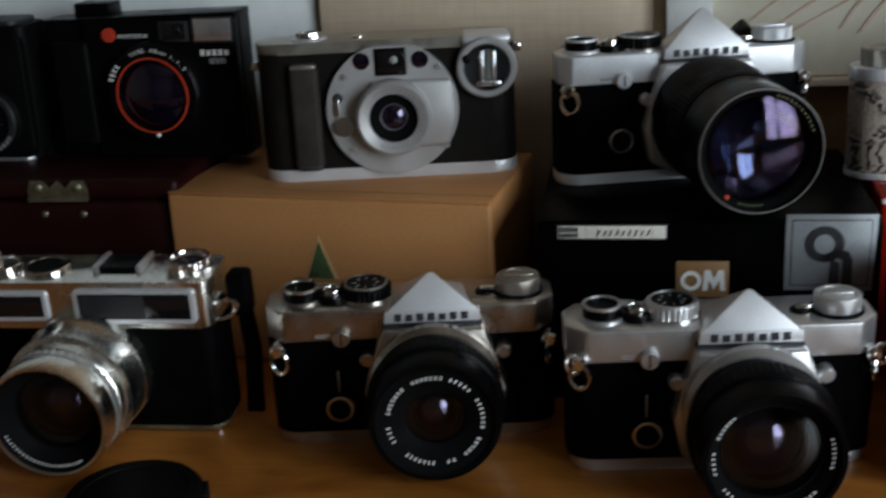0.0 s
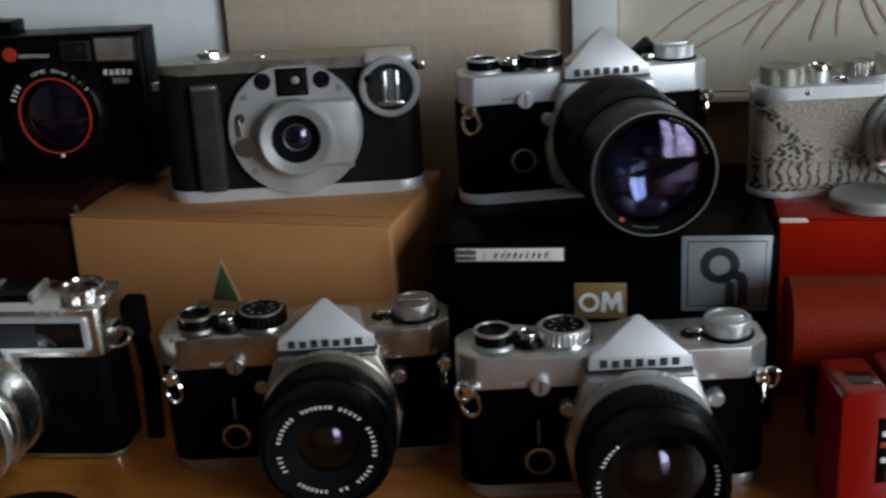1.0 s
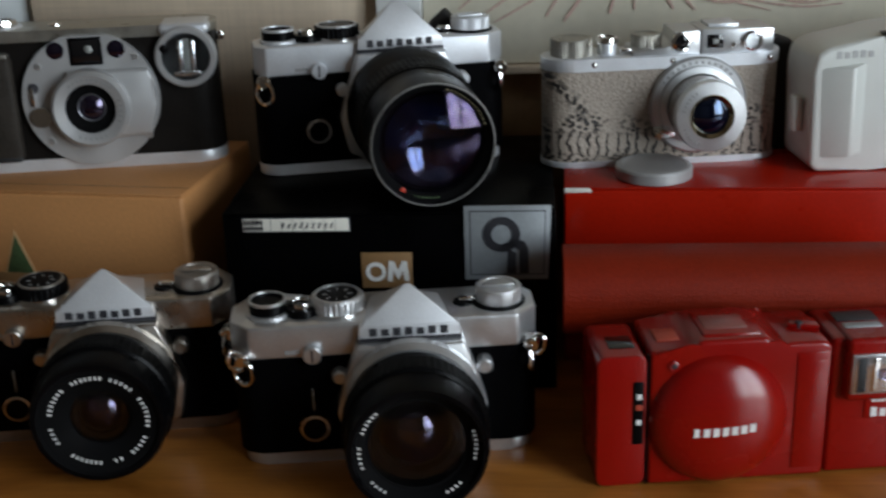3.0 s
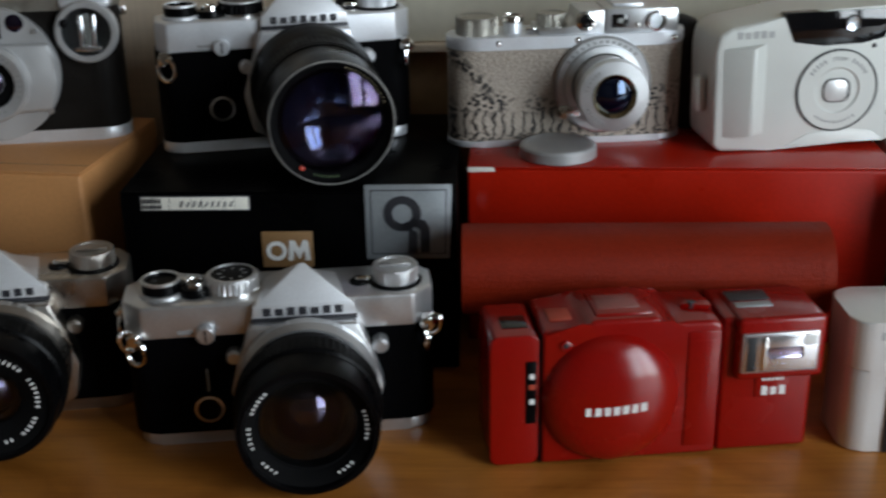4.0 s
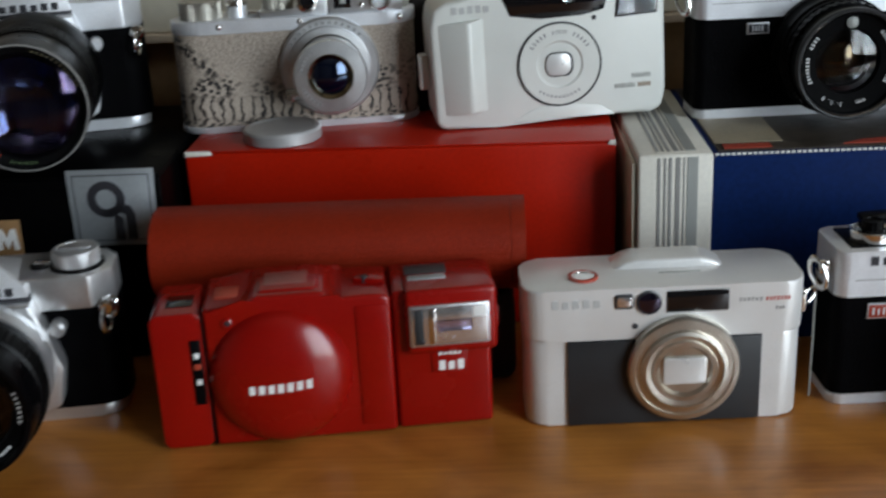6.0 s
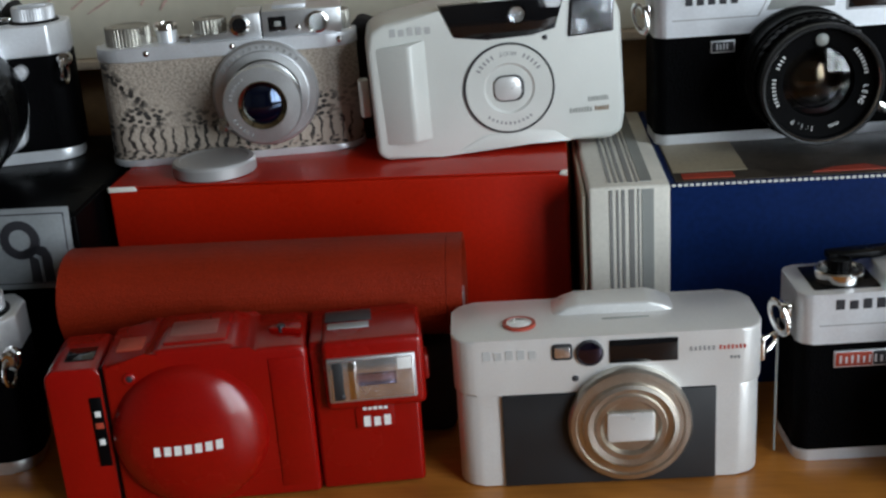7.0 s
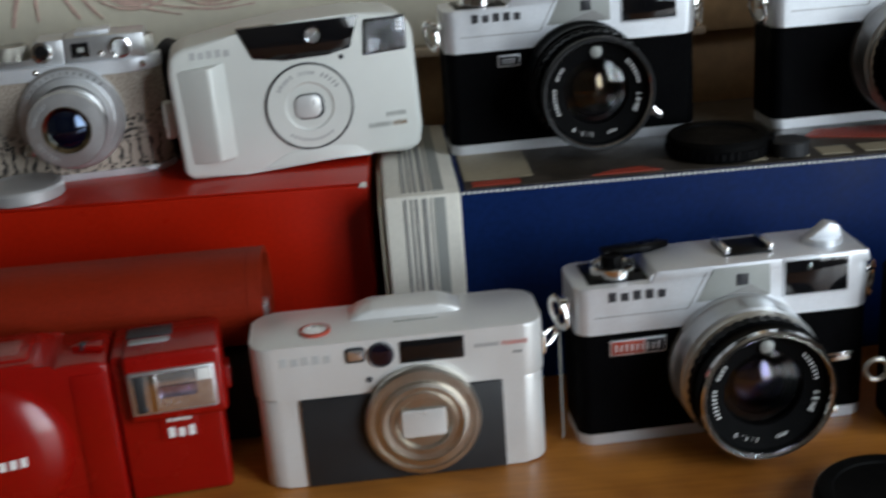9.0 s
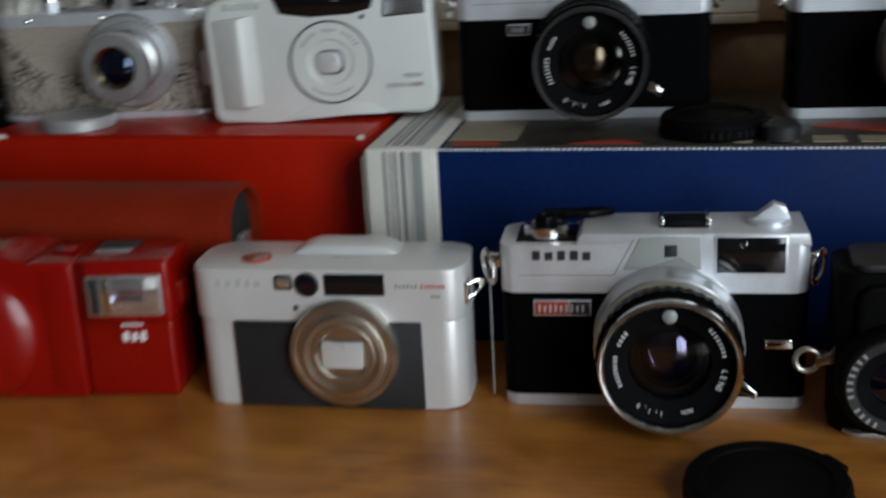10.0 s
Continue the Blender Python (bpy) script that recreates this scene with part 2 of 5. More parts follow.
    for layer in (uprights, flecks, foot, cluster):
        dark = node("Math", dark, layer, op="MAXIMUM")
    mix = n.new("ShaderNodeMix")
    mix.data_type = "RGBA"
    mix.inputs[7].default_value = (0.022, 0.019, 0.017, 1)
    k.new(dark, mix.inputs[0]), k.new(col, mix.inputs[6])
    col = mix.outputs[2]
    k.new(col, b.inputs["Base Color"])
    b.inputs["Roughness"].default_value = 0.5
    scales = n.new("ShaderNodeTexVoronoi")
    scales.inputs["Scale"].default_value = 620
    k.new(tc.outputs["Object"], scales.inputs["Vector"])
    bn = n.new("ShaderNodeBump")
    bn.inputs["Strength"].default_value, bn.inputs["Distance"].default_value = 0.5, 0.0006
    k.new(scales.outputs[0], bn.inputs["Height"]), k.new(bn.outputs[0], b.inputs["Normal"])
    return m


SNAKE = snake_mat()


def weave_mat():
    """Beige board with faint crossing streaks."""
    m = mat("beige_woven_board", (0.68, 0.55, 0.41), 0.65, 0, 0.05, 8, 120, 0.1, 300)
    n, k = m.node_tree.nodes, m.node_tree.links
    b = n["Principled BSDF"]
    src = b.inputs["Base Color"].links[0].from_socket
    tc = [x for x in n if x.type == "TEX_COORD"][0]
    for sc in ((900, 900, 14), (30, 30, 700)):
        mp, no, mr, mu = (n.new("ShaderNode" + t) for t in ("Mapping", "TexNoise", "MapRange", "VectorMath"))
        mp.inputs["Scale"].default_value = sc
        no.inputs["Scale"].default_value = 0.6
        mr.inputs[1].default_value, mr.inputs[2].default_value, mr.inputs[3].default_value, mr.inputs[4].default_value = 0.3, 0.7, 0.955, 1.045
        mu.operation = "SCALE"
        k.new(tc.outputs["Object"], mp.inputs[0]), k.new(mp.outputs[0], no.inputs[0]), k.new(no.outputs[0], mr.inputs[0])
        k.new(src, mu.inputs[0]), k.new(mr.outputs[0], mu.inputs["Scale"])
        src = mu.outputs[0]
    k.new(src, b.inputs["Base Color"])
    return m


WEAVE = weave_mat()

# ---- builders; sizes in millimetres ----
MM = 0.001


def thing(name, m, label, category, group=""):
    ob = new(name)
    ob.empty_display_size = 0.02
    ob.matrix_world = m
    return tagged(ob, label, category, group)


def part(name, bm, material, parent, label="", smooth=True):
    if isinstance(bm, list):
        return [part(name, b, material, parent, label, smooth) for b in bm][0]
    me = bpy.data.meshes.new(name)
    bmesh.ops.recalc_face_normals(bm, faces=bm.faces)
    bm.to_mesh(me)
    bm.free()
    me.materials.append(material)
    if smooth:
        me.shade_smooth()
        me.set_sharp_from_angle(angle=radians(32))
    ob = new(name, me)
    ob.parent = parent
    return tagged(ob, label)


def structure(name, bm, material, label=""):
    ob = part(name, bm, material, None, label)
    return tagged(ob, kind="structure")


def bevelled(bm, width, seg=2, edges=None):
    if width:
        bmesh.ops.bevel(bm, geom=list(edges or bm.edges), offset=width * MM, segments=seg, affect="EDGES", profile=0.5, clamp_overlap=True)
    return bm


def block(x0, x1, y0, y1, z0, z1, bev=0.4, seg=2):
    bm = bmesh.new()
    bmesh.ops.create_cube(bm, size=1, matrix=Matrix.LocRotScale(
        Vector(((x0 + x1) / 2, (y0 + y1) / 2, (z0 + z1) / 2)) * MM, None, Vector((x1 - x0, y1 - y0, z1 - z0)) * MM))
    return bevelled(bm, bev, seg)


def solid(bm, lower, upper):
    a, b = [bm.verts.new(Vector(p) * MM) for p in lower], [bm.verts.new(Vector(p) * MM) for p in upper]
    n = len(a)
    bm.faces.new(a), bm.faces.new(list(reversed(b)))
    for i in range(n):
        bm.faces.new((a[i], b[i], b[(i + 1) % n], a[(i + 1) % n]))
    return bm


def front_shape(points, y0, y1, bev=0.3, seg=2):
    """An outline seen from the front, (x, z), from depth y0 back to y1."""
    return bevelled(solid(bmesh.new(), [(x, y0, z) for x, z in points], [(x, y1, z) for x, z in points]), bev, seg)


def plan_shape(points, z0, z1, bev=0.4, seg=2):
    """An outline seen from above, (x, y), from height z0 to z1."""
    return bevelled(solid(bmesh.new(), [(x, y, z0) for x, y in points], [(x, y, z1) for x, y in points]), bev, seg)


def rounded(x0, x1, y0, y1, r, n=6):
    """Corners of a rounded rectangle, as points."""
    out = []
    for cx, cy, a0 in ((x1 - r, y0 + r, -90), (x1 - r, y1 - r, 0), (x0 + r, y1 - r, 90), (x0 + r, y0 + r, 180)):
        for i in range(n + 1):
            a = radians(a0 + 90 * i / n)
            out.append((cx + r * math.cos(a), cy + r * math.sin(a)))
    return out


def circle(cx, cz, r, n=40, a0=0, a1=360):
    return [(cx + r * math.cos(radians(a0 + (a1 - a0) * i / n)), cz + r * math.sin(radians(a0 + (a1 - a0) * i / n)))
            for i in range(n if a1 - a0 == 360 else n + 1)]


def lathe(profile, centre, axis="y", seg=56):
    """Turns a profile of (radius, place along the axis) about an axis through centre."""
    bm = bmesh.new()
    rings = []
    for r, d in profile:
        ring = []
        for i in range(seg if r > 1e-6 else 1):
            a = 2 * math.pi * i / seg
            u, v = r * math.cos(a), r * math.sin(a)
            p = (centre[0] + u, d, centre[1] + v) if axis == "y" else ((centre[0] + u, centre[1] + v, d) if axis == "z" else (d, centre[0] + u, centre[1] + v))
            ring.append(bm.verts.new(Vector(p) * MM))
        rings.append(ring)
    for a, b in zip(rings, rings[1:]):
        for i in range(seg):
            j = (i + 1) % seg
            if len(a) == 1 and len(b) == 1:
                continue
            if len(a) == 1:
                bm.faces.new((a[0], b[i], b[j]))
            elif len(b) == 1:
                bm.faces.new((a[i], b[0], a[j]))
            else:
                bm.faces.new((a[i], b[i], b[j], a[j]))
    return bm


def knob(cx, cy, z0, r, h, ribs=0, depth=0.5, dish=0.0):
    """An upright knob; ribs gives it a fluted edge."""
    bm = bmesh.new()
    n = ribs * 4 if ribs else 40
    prof = [(0, 0), (1, 0), (1, h - 0.6), (0.95, h), (0.8, h), (0.76, h - dish), (0, h - dish)]
    rings = []
    for i, (k, d) in enumerate(prof):
        ring = []
        for j in range(n):
            rr = r * k - (depth if ribs and 0 < i < 4 and j % 4 in (2, 3) else 0) * (1 if i in (1, 2) else 0.5)
            a = 2 * math.pi * j / n
            ring.append(bm.verts.new(Vector((cx + max(rr, 0.01) * math.cos(a), cy + max(rr, 0.01) * math.sin(a), z0 + d)) * MM))
        rings.append(ring)
    for a, b in zip(rings, rings[1:]):
        for j in range(n):
            bm.faces.new((a[j], b[j], b[(j + 1) % n], a[(j + 1) % n]))
    return bm


def grip_ring(cx, cz, r, y0, y1, ribs=36, depth=0.7):
    """A ribbed focusing ring round the y axis."""
    bm = bmesh.new()
    n = ribs * 4
    rings = []
    for y, k in ((y0, 0), (y0, 1), (y1, 1), (y1, 0)):
        ring = []
        for j in range(n):
            rr = r - 3 if k == 0 else r - (depth if j % 4 in (2, 3) else 0)
            a = 2 * math.pi * j / n
            ring.append(bm.verts.new(Vector((cx + rr * math.cos(a), y, cz + rr * math.sin(a))) * MM))
        rings.append(ring)
    for a, b in zip(rings, rings[1:]):
        for j in range(n):
            bm.faces.new((a[j], b[j], b[(j + 1) % n], a[(j + 1) % n]))
    return bm


def loop(centre, r, wire, turn=(90, 0, 0), squash=1.0, seg=28):
    """A wire ring, such as a strap ring."""
    bm = bmesh.new()
    rot = Euler([radians(a) for a in turn]).to_matrix()
    rings = []
    for i in range(seg):
        a = 2 * math.pi * i / seg
        ring = []
        for j in range(8):
            b = 2 * math.pi * j / 8
            p = Vector(((r + wire * math.cos(b)) * math.cos(a), (r + wire * math.cos(b)) * math.sin(a) * squash, wire * math.sin(b)))
            ring.append(bm.verts.new((rot @ p + Vector(centre)) * MM))
        rings.append(ring)
    for i in range(seg):
        a, b = rings[i], rings[(i + 1) % seg]
        for j in range(8):
            bm.faces.new((a[j], b[j], b[(j + 1) % 8], a[(j + 1) % 8]))
    return bm


def bars(x0, x1, z0, z1, y, n, thick=0.15, gap=0.25, slant=0.0):
    """A row of plain marks that stands for lettering on a face at depth y."""
    out = []
    w = (x1 - x0) / n
    for i in range(n):
        a, b = x0 + i * w, x0 + (i + 1 - gap) * w
        h = z0 + (z1 - z0) * (1.0 if i % 3 != 1 else 0.86)
        pts = [(a, z0), (b, z0), (b + slant, h), (a + slant, h)]
        out.append(solid(bmesh.new(), [(x, y - thick, z) for x, z in pts], [(x, y + 0.1, z) for x, z in pts]))
    return out


def arc_bars(cx, cz, r, size, y, spans, step=7.0):
    """Plain marks set round a lens ring, in degrees from the right, anticlockwise."""
    out = []
    for a0, a1 in spans:
        n = max(1, int(abs(a1 - a0) / step))
        for i in range(n):
            a = radians(a0 + (a1 - a0) * (i + 0.5) / n)
            half = radians(step * 0.22)
            pts = []
            for rr, da in ((r - size / 2, -half), (r - size / 2, half), (r + size / 2, half), (r + size / 2, -half)):
                pts.append((cx + rr * math.cos(a + da), cz + rr * math.sin(a + da)))
            out.append(solid(bmesh.new(), [(x, y - 0.12, z) for x, z in pts], [(x, y + 0.1, z) for x, z in pts]))
    return out


def lettering(text, size, m, thick=0.1):
    """Raised or printed words from the built-in font; m places its lower left corner, facing the front."""
    cu = bpy.data.curves.new("words", "FONT")
    cu.body, cu.size, cu.extrude = text, size * MM, thick * MM
    ob = bpy.data.objects.new("words", cu)
    scene.collection.objects.link(ob)
    bpy.context.view_layer.update()
    me = bpy.data.meshes.new_from_object(ob.evaluated_get(bpy.context.evaluated_depsgraph_get()))
    bpy.data.objects.remove(ob)
    bm = bmesh.new()
    bm.from_mesh(me)
    bpy.data.meshes.remove(me)
    bmesh.ops.transform(bm, matrix=m, verts=bm.verts)
    return bm


def at_front(x, y, z, spin=0.0):
    return Matrix.Translation(Vector((x, y, z)) * MM) @ Euler((radians(90), 0, 0)).to_matrix().to_4x4() @ Matrix.Rotation(radians(spin), 4, "Z")


def arc_words(text, size, cx, cz, r, y, mid):
    """Words round a lens ring, read from inside, centred on the angle mid."""
    out = bmesh.new()
    step = math.degrees(size * 0.78 / r)
    for i, ch in enumerate(text):
        if ch == " ":
            continue
        a = mid - (i - (len(text) - 1) / 2) * step
        ra = radians(a)
        bm = lettering(ch, size, at_front(cx + r * math.cos(ra), y, cz + r * math.sin(ra), a - 90) @ Matrix.Translation(Vector((-size * 0.3, -size * 0.35, 0)) * MM))
        me = bpy.data.meshes.new("w")
        bm.to_mesh(me)
        bm.free()
        out.from_mesh(me)
        bpy.data.meshes.remove(me)
    return out


def dome(cx, cz, r, y, bulge, steps=8, power=1.0):
    """A convex round face looking forwards; its rim lies at depth y."""
    return lathe([(r * (1 - i / steps), y - bulge * (1 - (1 - i / steps) ** 2) ** power) for i in range(steps + 1)], (cx, cz))


def place(x, y, z, yaw=0.0, lean=0.0, tip=0.0):
    """A standing pose; tip: degrees by which it leans forwards on its front edge."""
    return Matrix.Translation((x, y, z)) @ Euler((radians(tip), radians(lean), radians(yaw))).to_matrix().to_4x4()


# ---- the room: sideboard top, back panels, closed walls ----
# unseen walls and ceiling, set dark brown to keep bounced light low
ROOMWALL = mat("dark_bounce_wall_paint", (0.16, 0.13, 0.1), 0.7, 0, 0.05, 4, 60, 0.1, 200)
structure("shelf", block(-700, 1300, 180, 690, -22, 0, 2), WOOD, "honey coloured varnished wooden shelf with soft reflections")
structure("sideboard_front", block(-680, 1280, 210, 680, -800, -23, 2), WOOD, "plain wooden sideboard under the shelf")
structure("floor", block(-1700, 1470, -2700, 900, -860, -800, 0), wood_mat("floor_wood", (0.1, 0.05, 0.02), (0.2, 0.11, 0.05)), "brown wooden floor")
structure("ceiling", block(-1700, 1470, -2700, 900, 1700, 1760, 0), ROOMWALL, "plain ceiling")
structure("wall_north", block(-1700, 1470, 690, 760, -800, 1700, 0), BROWNWALL, "brown wall behind the cameras")
structure("wall_south", block(-1700, 1470, -2700, -2630, -800, 1700, 0), ROOMWALL, "unseen wall, dark to hold back bounced light")
structure("wall_west", block(-1700, -1630, -2630, 690, -800, 1700, 0), ROOMWALL, "unseen wall, dark to hold back bounced light")
wy0, wy1, wz0, wz1 = (v * 1000 for v in WIN[1:])
for nm, b in (("wall_east_low", (-2630, 690, -800, wz0)), ("wall_east_high", (-2630, 690, wz1, 1700)),
              ("wall_east_near", (-2630, wy0, wz0, wz1)), ("wall_east_far", (wy1, 690, wz0, wz1))):
    structure(nm, block(1400, 1470, b[0], b[1], b[2], b[3], 0), ROOMWALL, "unseen wall beside the window, dark to hold back bounced light")
win = tagged(new("window_1"), "white framed window that lets in daylight", "window", kind="structure")
part("window_frame", block(1380, 1415, wy0, wy0 + 50, wz0, wz1, 2), WHITETRIM, win)
part("window_frame", block(1380, 1415, wy1 - 50, wy1, wz0, wz1, 2), WHITETRIM, win)
part("window_frame", block(1380, 1415, (wy0 + wy1) / 2 - 45, (wy0 + wy1) / 2 + 45, wz0, wz1, 2), WHITETRIM, win)

# back panels behind the cameras
structure("panel_left", block(-700, -154, 656, 672, 0, 420, 1), PLASTER, "pale blue grey painted panel")
structure("panel_middle", block(-151, 53, 650, 668, 0, 420, 1), WEAVE, "beige board with a faint woven grain")
structure("trim", block(53.5, 79, 640, 660, 0, 420, 1), WHITETRIM, "white upright trim strip")
structure("panel_flower", block(79.5, 560, 650, 662, 136, 420, 1), CREAM, "cream panel painted with thin dusty red flower stems")
structure("trim_ledge", block(79.5, 560, 644, 664, 131, 135.5, 0.8), WEAVE, "narrow beige ledge under the painted panel")
structure("panel_low", block(79.5, 1300, 668, 684, 0, 130, 1), BROWNWALL, "brown backboard in shade")
structure("panel_right", block(560.5, 1300, 655, 684, 130.5, 420, 1), BROWNWALL, "brown upright backboard")


def stroke(points, w0, w1, y):
    """A flat painted stroke through (x, z) points."""
    bm = bmesh.new()
    pts = [Vector(p) for p in points]
    fine = []
    for i in range(len(pts) - 1):
        p0, p1, p2, p3 = pts[max(0, i - 1)], pts[i], pts[i + 1], pts[min(len(pts) - 1, i + 2)]
        for j in range(8):
            t = j / 8
            fine.append(0.5 * (2 * p1 + (p2 - p0) * t + (2 * p0 - 5 * p1 + 4 * p2 - p3) * t * t + (3 * p1 - p0 - 3 * p2 + p3) * t ** 3))
    fine.append(pts[-1])
    prev = None
    for i, p in enumerate(fine):
        d = (fine[min(i + 1, len(fine) - 1)] - fine[max(i - 1, 0)]).normalized()
        n = Vector((-d[1], d[0])) * (w0 + (w1 - w0) * i / len(fine)) * 0.62 * (0.6 + 0.8 * random.random())
        row = [bm.verts.new(Vector((q[0], yy, q[1])) * MM) for yy in (y, y - 0.5) for q in (p - n, p + n)]
        if prev:
            for a, b in ((0, 1), (1, 3), (3, 2), (2, 0)):
                bm.faces.new((prev[a], prev[b], row[b], row[a]))
        prev = row
    return bm


flower = tagged(new("panel_flower_painting"), "thin dusty red painted flower stems and petals", "painting", kind="structure")
for pts, w0, w1 in (
        (((112, 163), (128, 174), (150, 188), (182, 204)), 0.7, 1.6), (((120, 160), (140, 171), (165, 186), (190, 206)), 0.6, 1.4),
        (((150, 163), (160, 178), (178, 196), (192, 214)), 0.8, 2.0), (((160, 160), (172, 176), (186, 194), (196, 216)), 0.8, 2.4),
        (((186, 164), (190, 178), (197, 196), (200, 216)), 1.2, 2.6), (((200, 166), (200, 180), (203, 198), (204, 216)), 0.8, 2.0),
        (((222, 166), (215, 178), (209, 198), (206, 216)), 0.9, 2.2), (((234, 165), (225, 176), (214, 196), (208, 216)), 0.8, 1.8),
        (((276, 164), (250, 172), (226, 190), (210, 214)), 0.6, 1.6), (((316, 167), (290, 166), (255, 174), (222, 200)), 0.6, 1.4),
        (((100, 168), (118, 182), (150, 202), (180, 214)), 0.6, 1.2)):
    part("stem", stroke(pts, w0, w1, 649.6), PINKLINE, flower)
for cx, cz, rx, rz in ((252, 182, 20, 11), (296, 181, 22, 11), (340, 186, 22, 12), (398, 184, 20, 10), (470, 186, 22, 12)):
    part("petal", front_shape([(cx + rx * math.cos(a / 14 * math.pi), cz + rz * math.sin(a / 14 * math.pi) * (1 + 0.1 * math.sin(a))) for a in range(28)], 649.2, 649.8, 0), PINKLINE, flower)
    part("petal_edge", stroke([(cx + (rx + 2) * math.cos(a / 6 * math.pi), cz + (rz + 2) * math.sin(a / 6 * math.pi)) for a in range(13)], 0.9, 0.9, 649.3), PINKLINE, flower)

# ---- boxes that carry the back row ----
def carton(name, x0, y0, w, d, h, yaw, material, label, bev=1.2, seam=True):
    b = thing(name, place(x0, y0, 0, yaw), label, "box")
    part("body", block(0, w, 0, d, 0, h - 1.2, bev, 3), material, b)
    part("lid", block(0.2, w - 0.2, 0.3, d, h - 1.0, h, 0.5, 2), material, b)
    return b


tan = carton("cardboard_box", -0.2185, 0.5480, 184, 104, 97.7, -7.0, TAN, "plain tan cardboard box with a small green tree sticker", 2.0)
part("sticker", front_shape([(80.5, 52), (96, 52), (88, 73)], -0.5, 0.3, 0.1), GREENINK, tan, "green triangular tree print")
part("sticker_halo", front_shape([(78.5, 50), (98.5, 50), (88, 76.5)], -0.25, 0.3, 0.1), PALETAN, tan, "pale outline round the tree print")
part("sticker_base", front_shape([(72, 42), (104, 42), (104, 52), (72, 52)], -0.35, 0.3, 0.1), BROWNLAB, tan, "brown strip under the tree print")
part("fold_line", block(1, 183, 12, 12.6, 97.4, 97.9, 0), BROWNLAB, tan)

black = carton("black_box", -0.0105, 0.5035, 163, 138, 95, 0.3, BLACKBOX, "glossy black card box with labels, under a camera")
part("label_strip", front_shape([(10.5, 86), (62.5, 86), (62.5, 92.5), (10.5, 92.5)], -0.5, 0.3, 0.1), WHITECARD, black, "white handwritten label strip")
part("label_frame", front_shape([(9.8, 85.3), (63.2, 85.3), (63.2, 93.2), (9.8, 93.2)], -0.25, 0.3, 0.1), INK, black)
part("label_code", bars(11, 20.5, 89.4, 92, -0.6, 5), INK, black)
part("label_code", bars(11, 20.5, 86.6, 88.8, -0.6, 6), INK, black)
part("label_divider", bars(24, 61, 86.2, 92.3, -0.55, 7, 0.1, 0.97), INK, black)
part("handwriting", bars(29, 56, 87.5, 90.5, -0.6, 9, 0.1, 0.7, 1.2), INK, black, "illegible handwriting")
part("sticker", front_shape([(67.5, 56), (92.5, 56), (92.5, 74.5), (67.5, 74.5)], -0.5, 0.3, 0.1), BROWNLAB, black, "brown square sticker with pale marks")
part("sticker_mark", lathe([(5, -0.9), (5, -0.4), (3, -0.4), (3, -0.9), (5, -0.9)], (74.5, 64.5)), WHITE, black)
part("sticker_mark", front_shape([(80, 59.5), (82.5, 59.5), (83, 65), (85.5, 60), (88, 65), (88.5, 59.5), (91, 59.5), (90, 70), (87.5, 70), (85.5, 65.5), (83.5, 70), (81, 70)], -0.9, -0.4, 0), WHITE, black)
part("plate", front_shape([(118.5, 60), (159, 60), (160.5, 98), (118.5, 98)], -0.6, 0.3, 0.2), SILVERCARD, black, "silver square plate with a black curled mark")
part("plate_line", front_shape([(121, 62.5), (157, 62.5), (158, 95.5), (121, 95.5)], -0.75, -0.4, 0.1), INK, black)
part("plate_face", front_shape([(121.5, 63), (156.5, 63), (157.5, 95), (121.5, 95)], -0.9, -0.5, 0.1), SILVERCARD, black)
part("plate_mark", lathe([(9, -1.4), (9, -0.8), (5, -0.8), (5, -1.4), (9, -1.4)], (136.5, 83.5)), INK, black, "black ring mark")
part("plate_mark", front_shape([(139, 63.5), (143.5, 63.5), (143.5, 74), (139.5, 76.5)] , -1.4, -0.8, 0), INK, black)
part("plate_mark", front_shape([(145, 63.5), (149.5, 63.5), (149.5, 76), (147.5, 80), (143, 81), (134, 77.5), (135, 74.5), (142.5, 77), (145, 75.5)], -1.4, -0.8, 0), INK, black)

red = carton("red_box", 0.157, 0.5370, 213, 110, 95.8, -1.6, REDBOX, "glossy red card box with worn white corners", 1.5)
part("corner_wear", front_shape([(0.2, 93.3), (14, 93.7), (13, 95.9), (0.2, 96)], -0.25, 0.2, 0.1), WHITECARD, red, "chipped white corner")
part("corner_wear", front_shape([(209, 93.8), (212.7, 93.3), (212.8, 96), (210, 95.9)], -0.25, 0.2, 0.1), WHITECARD, red, "chipped white corner")

bluebox = thing("blue_box", place(0.3772, 0.5035, 0, 0.6), "navy blue product box with white striped end panel", "box")
part("body", block(34.9, 270, 0.4, 132, 0, 95, 1.0), BLUE, bluebox)
part("end_panel", block(0, 35, 0, 131, 0.0, 95.4, 1.6, 3), WHITECARD, bluebox, "off-white striped panel")
for x, w in ((9, 1.4), (12, 1.0), (14.2, 1.4), (17.4, 2.2), (21, 0.7), (22.8, 5)):
    part("stripe", block(x, x + w, -0.3, 0.5, 0.6, 94, 0), GREYCARD if w != 5 else GREYP, bluebox)
    part("stripe", block(x, x + w, 6, 130, 95.0, 95.7, 0), GREYP if w == 5 else GREYCARD, bluebox)
part("top_print", block(37.5, 268, 3, 130, 94.6, 95.5, 0), DARKCARD, bluebox, "dark photographic print on the lid")
part("top_print", block(38, 70, 16, 100, 95.2, 95.8, 0), DULLPRINT, bluebox, "pale printed area")
part("red_print", block(41, 63, 6, 13, 95.3, 95.9, 0), ORANGE, bluebox, "orange red printed mark")
part("red_print", plan_shape([(96, 7), (128, 7), (120, 15), (106, 13)], 95.3, 95.9, 0), ORANGE, bluebox)
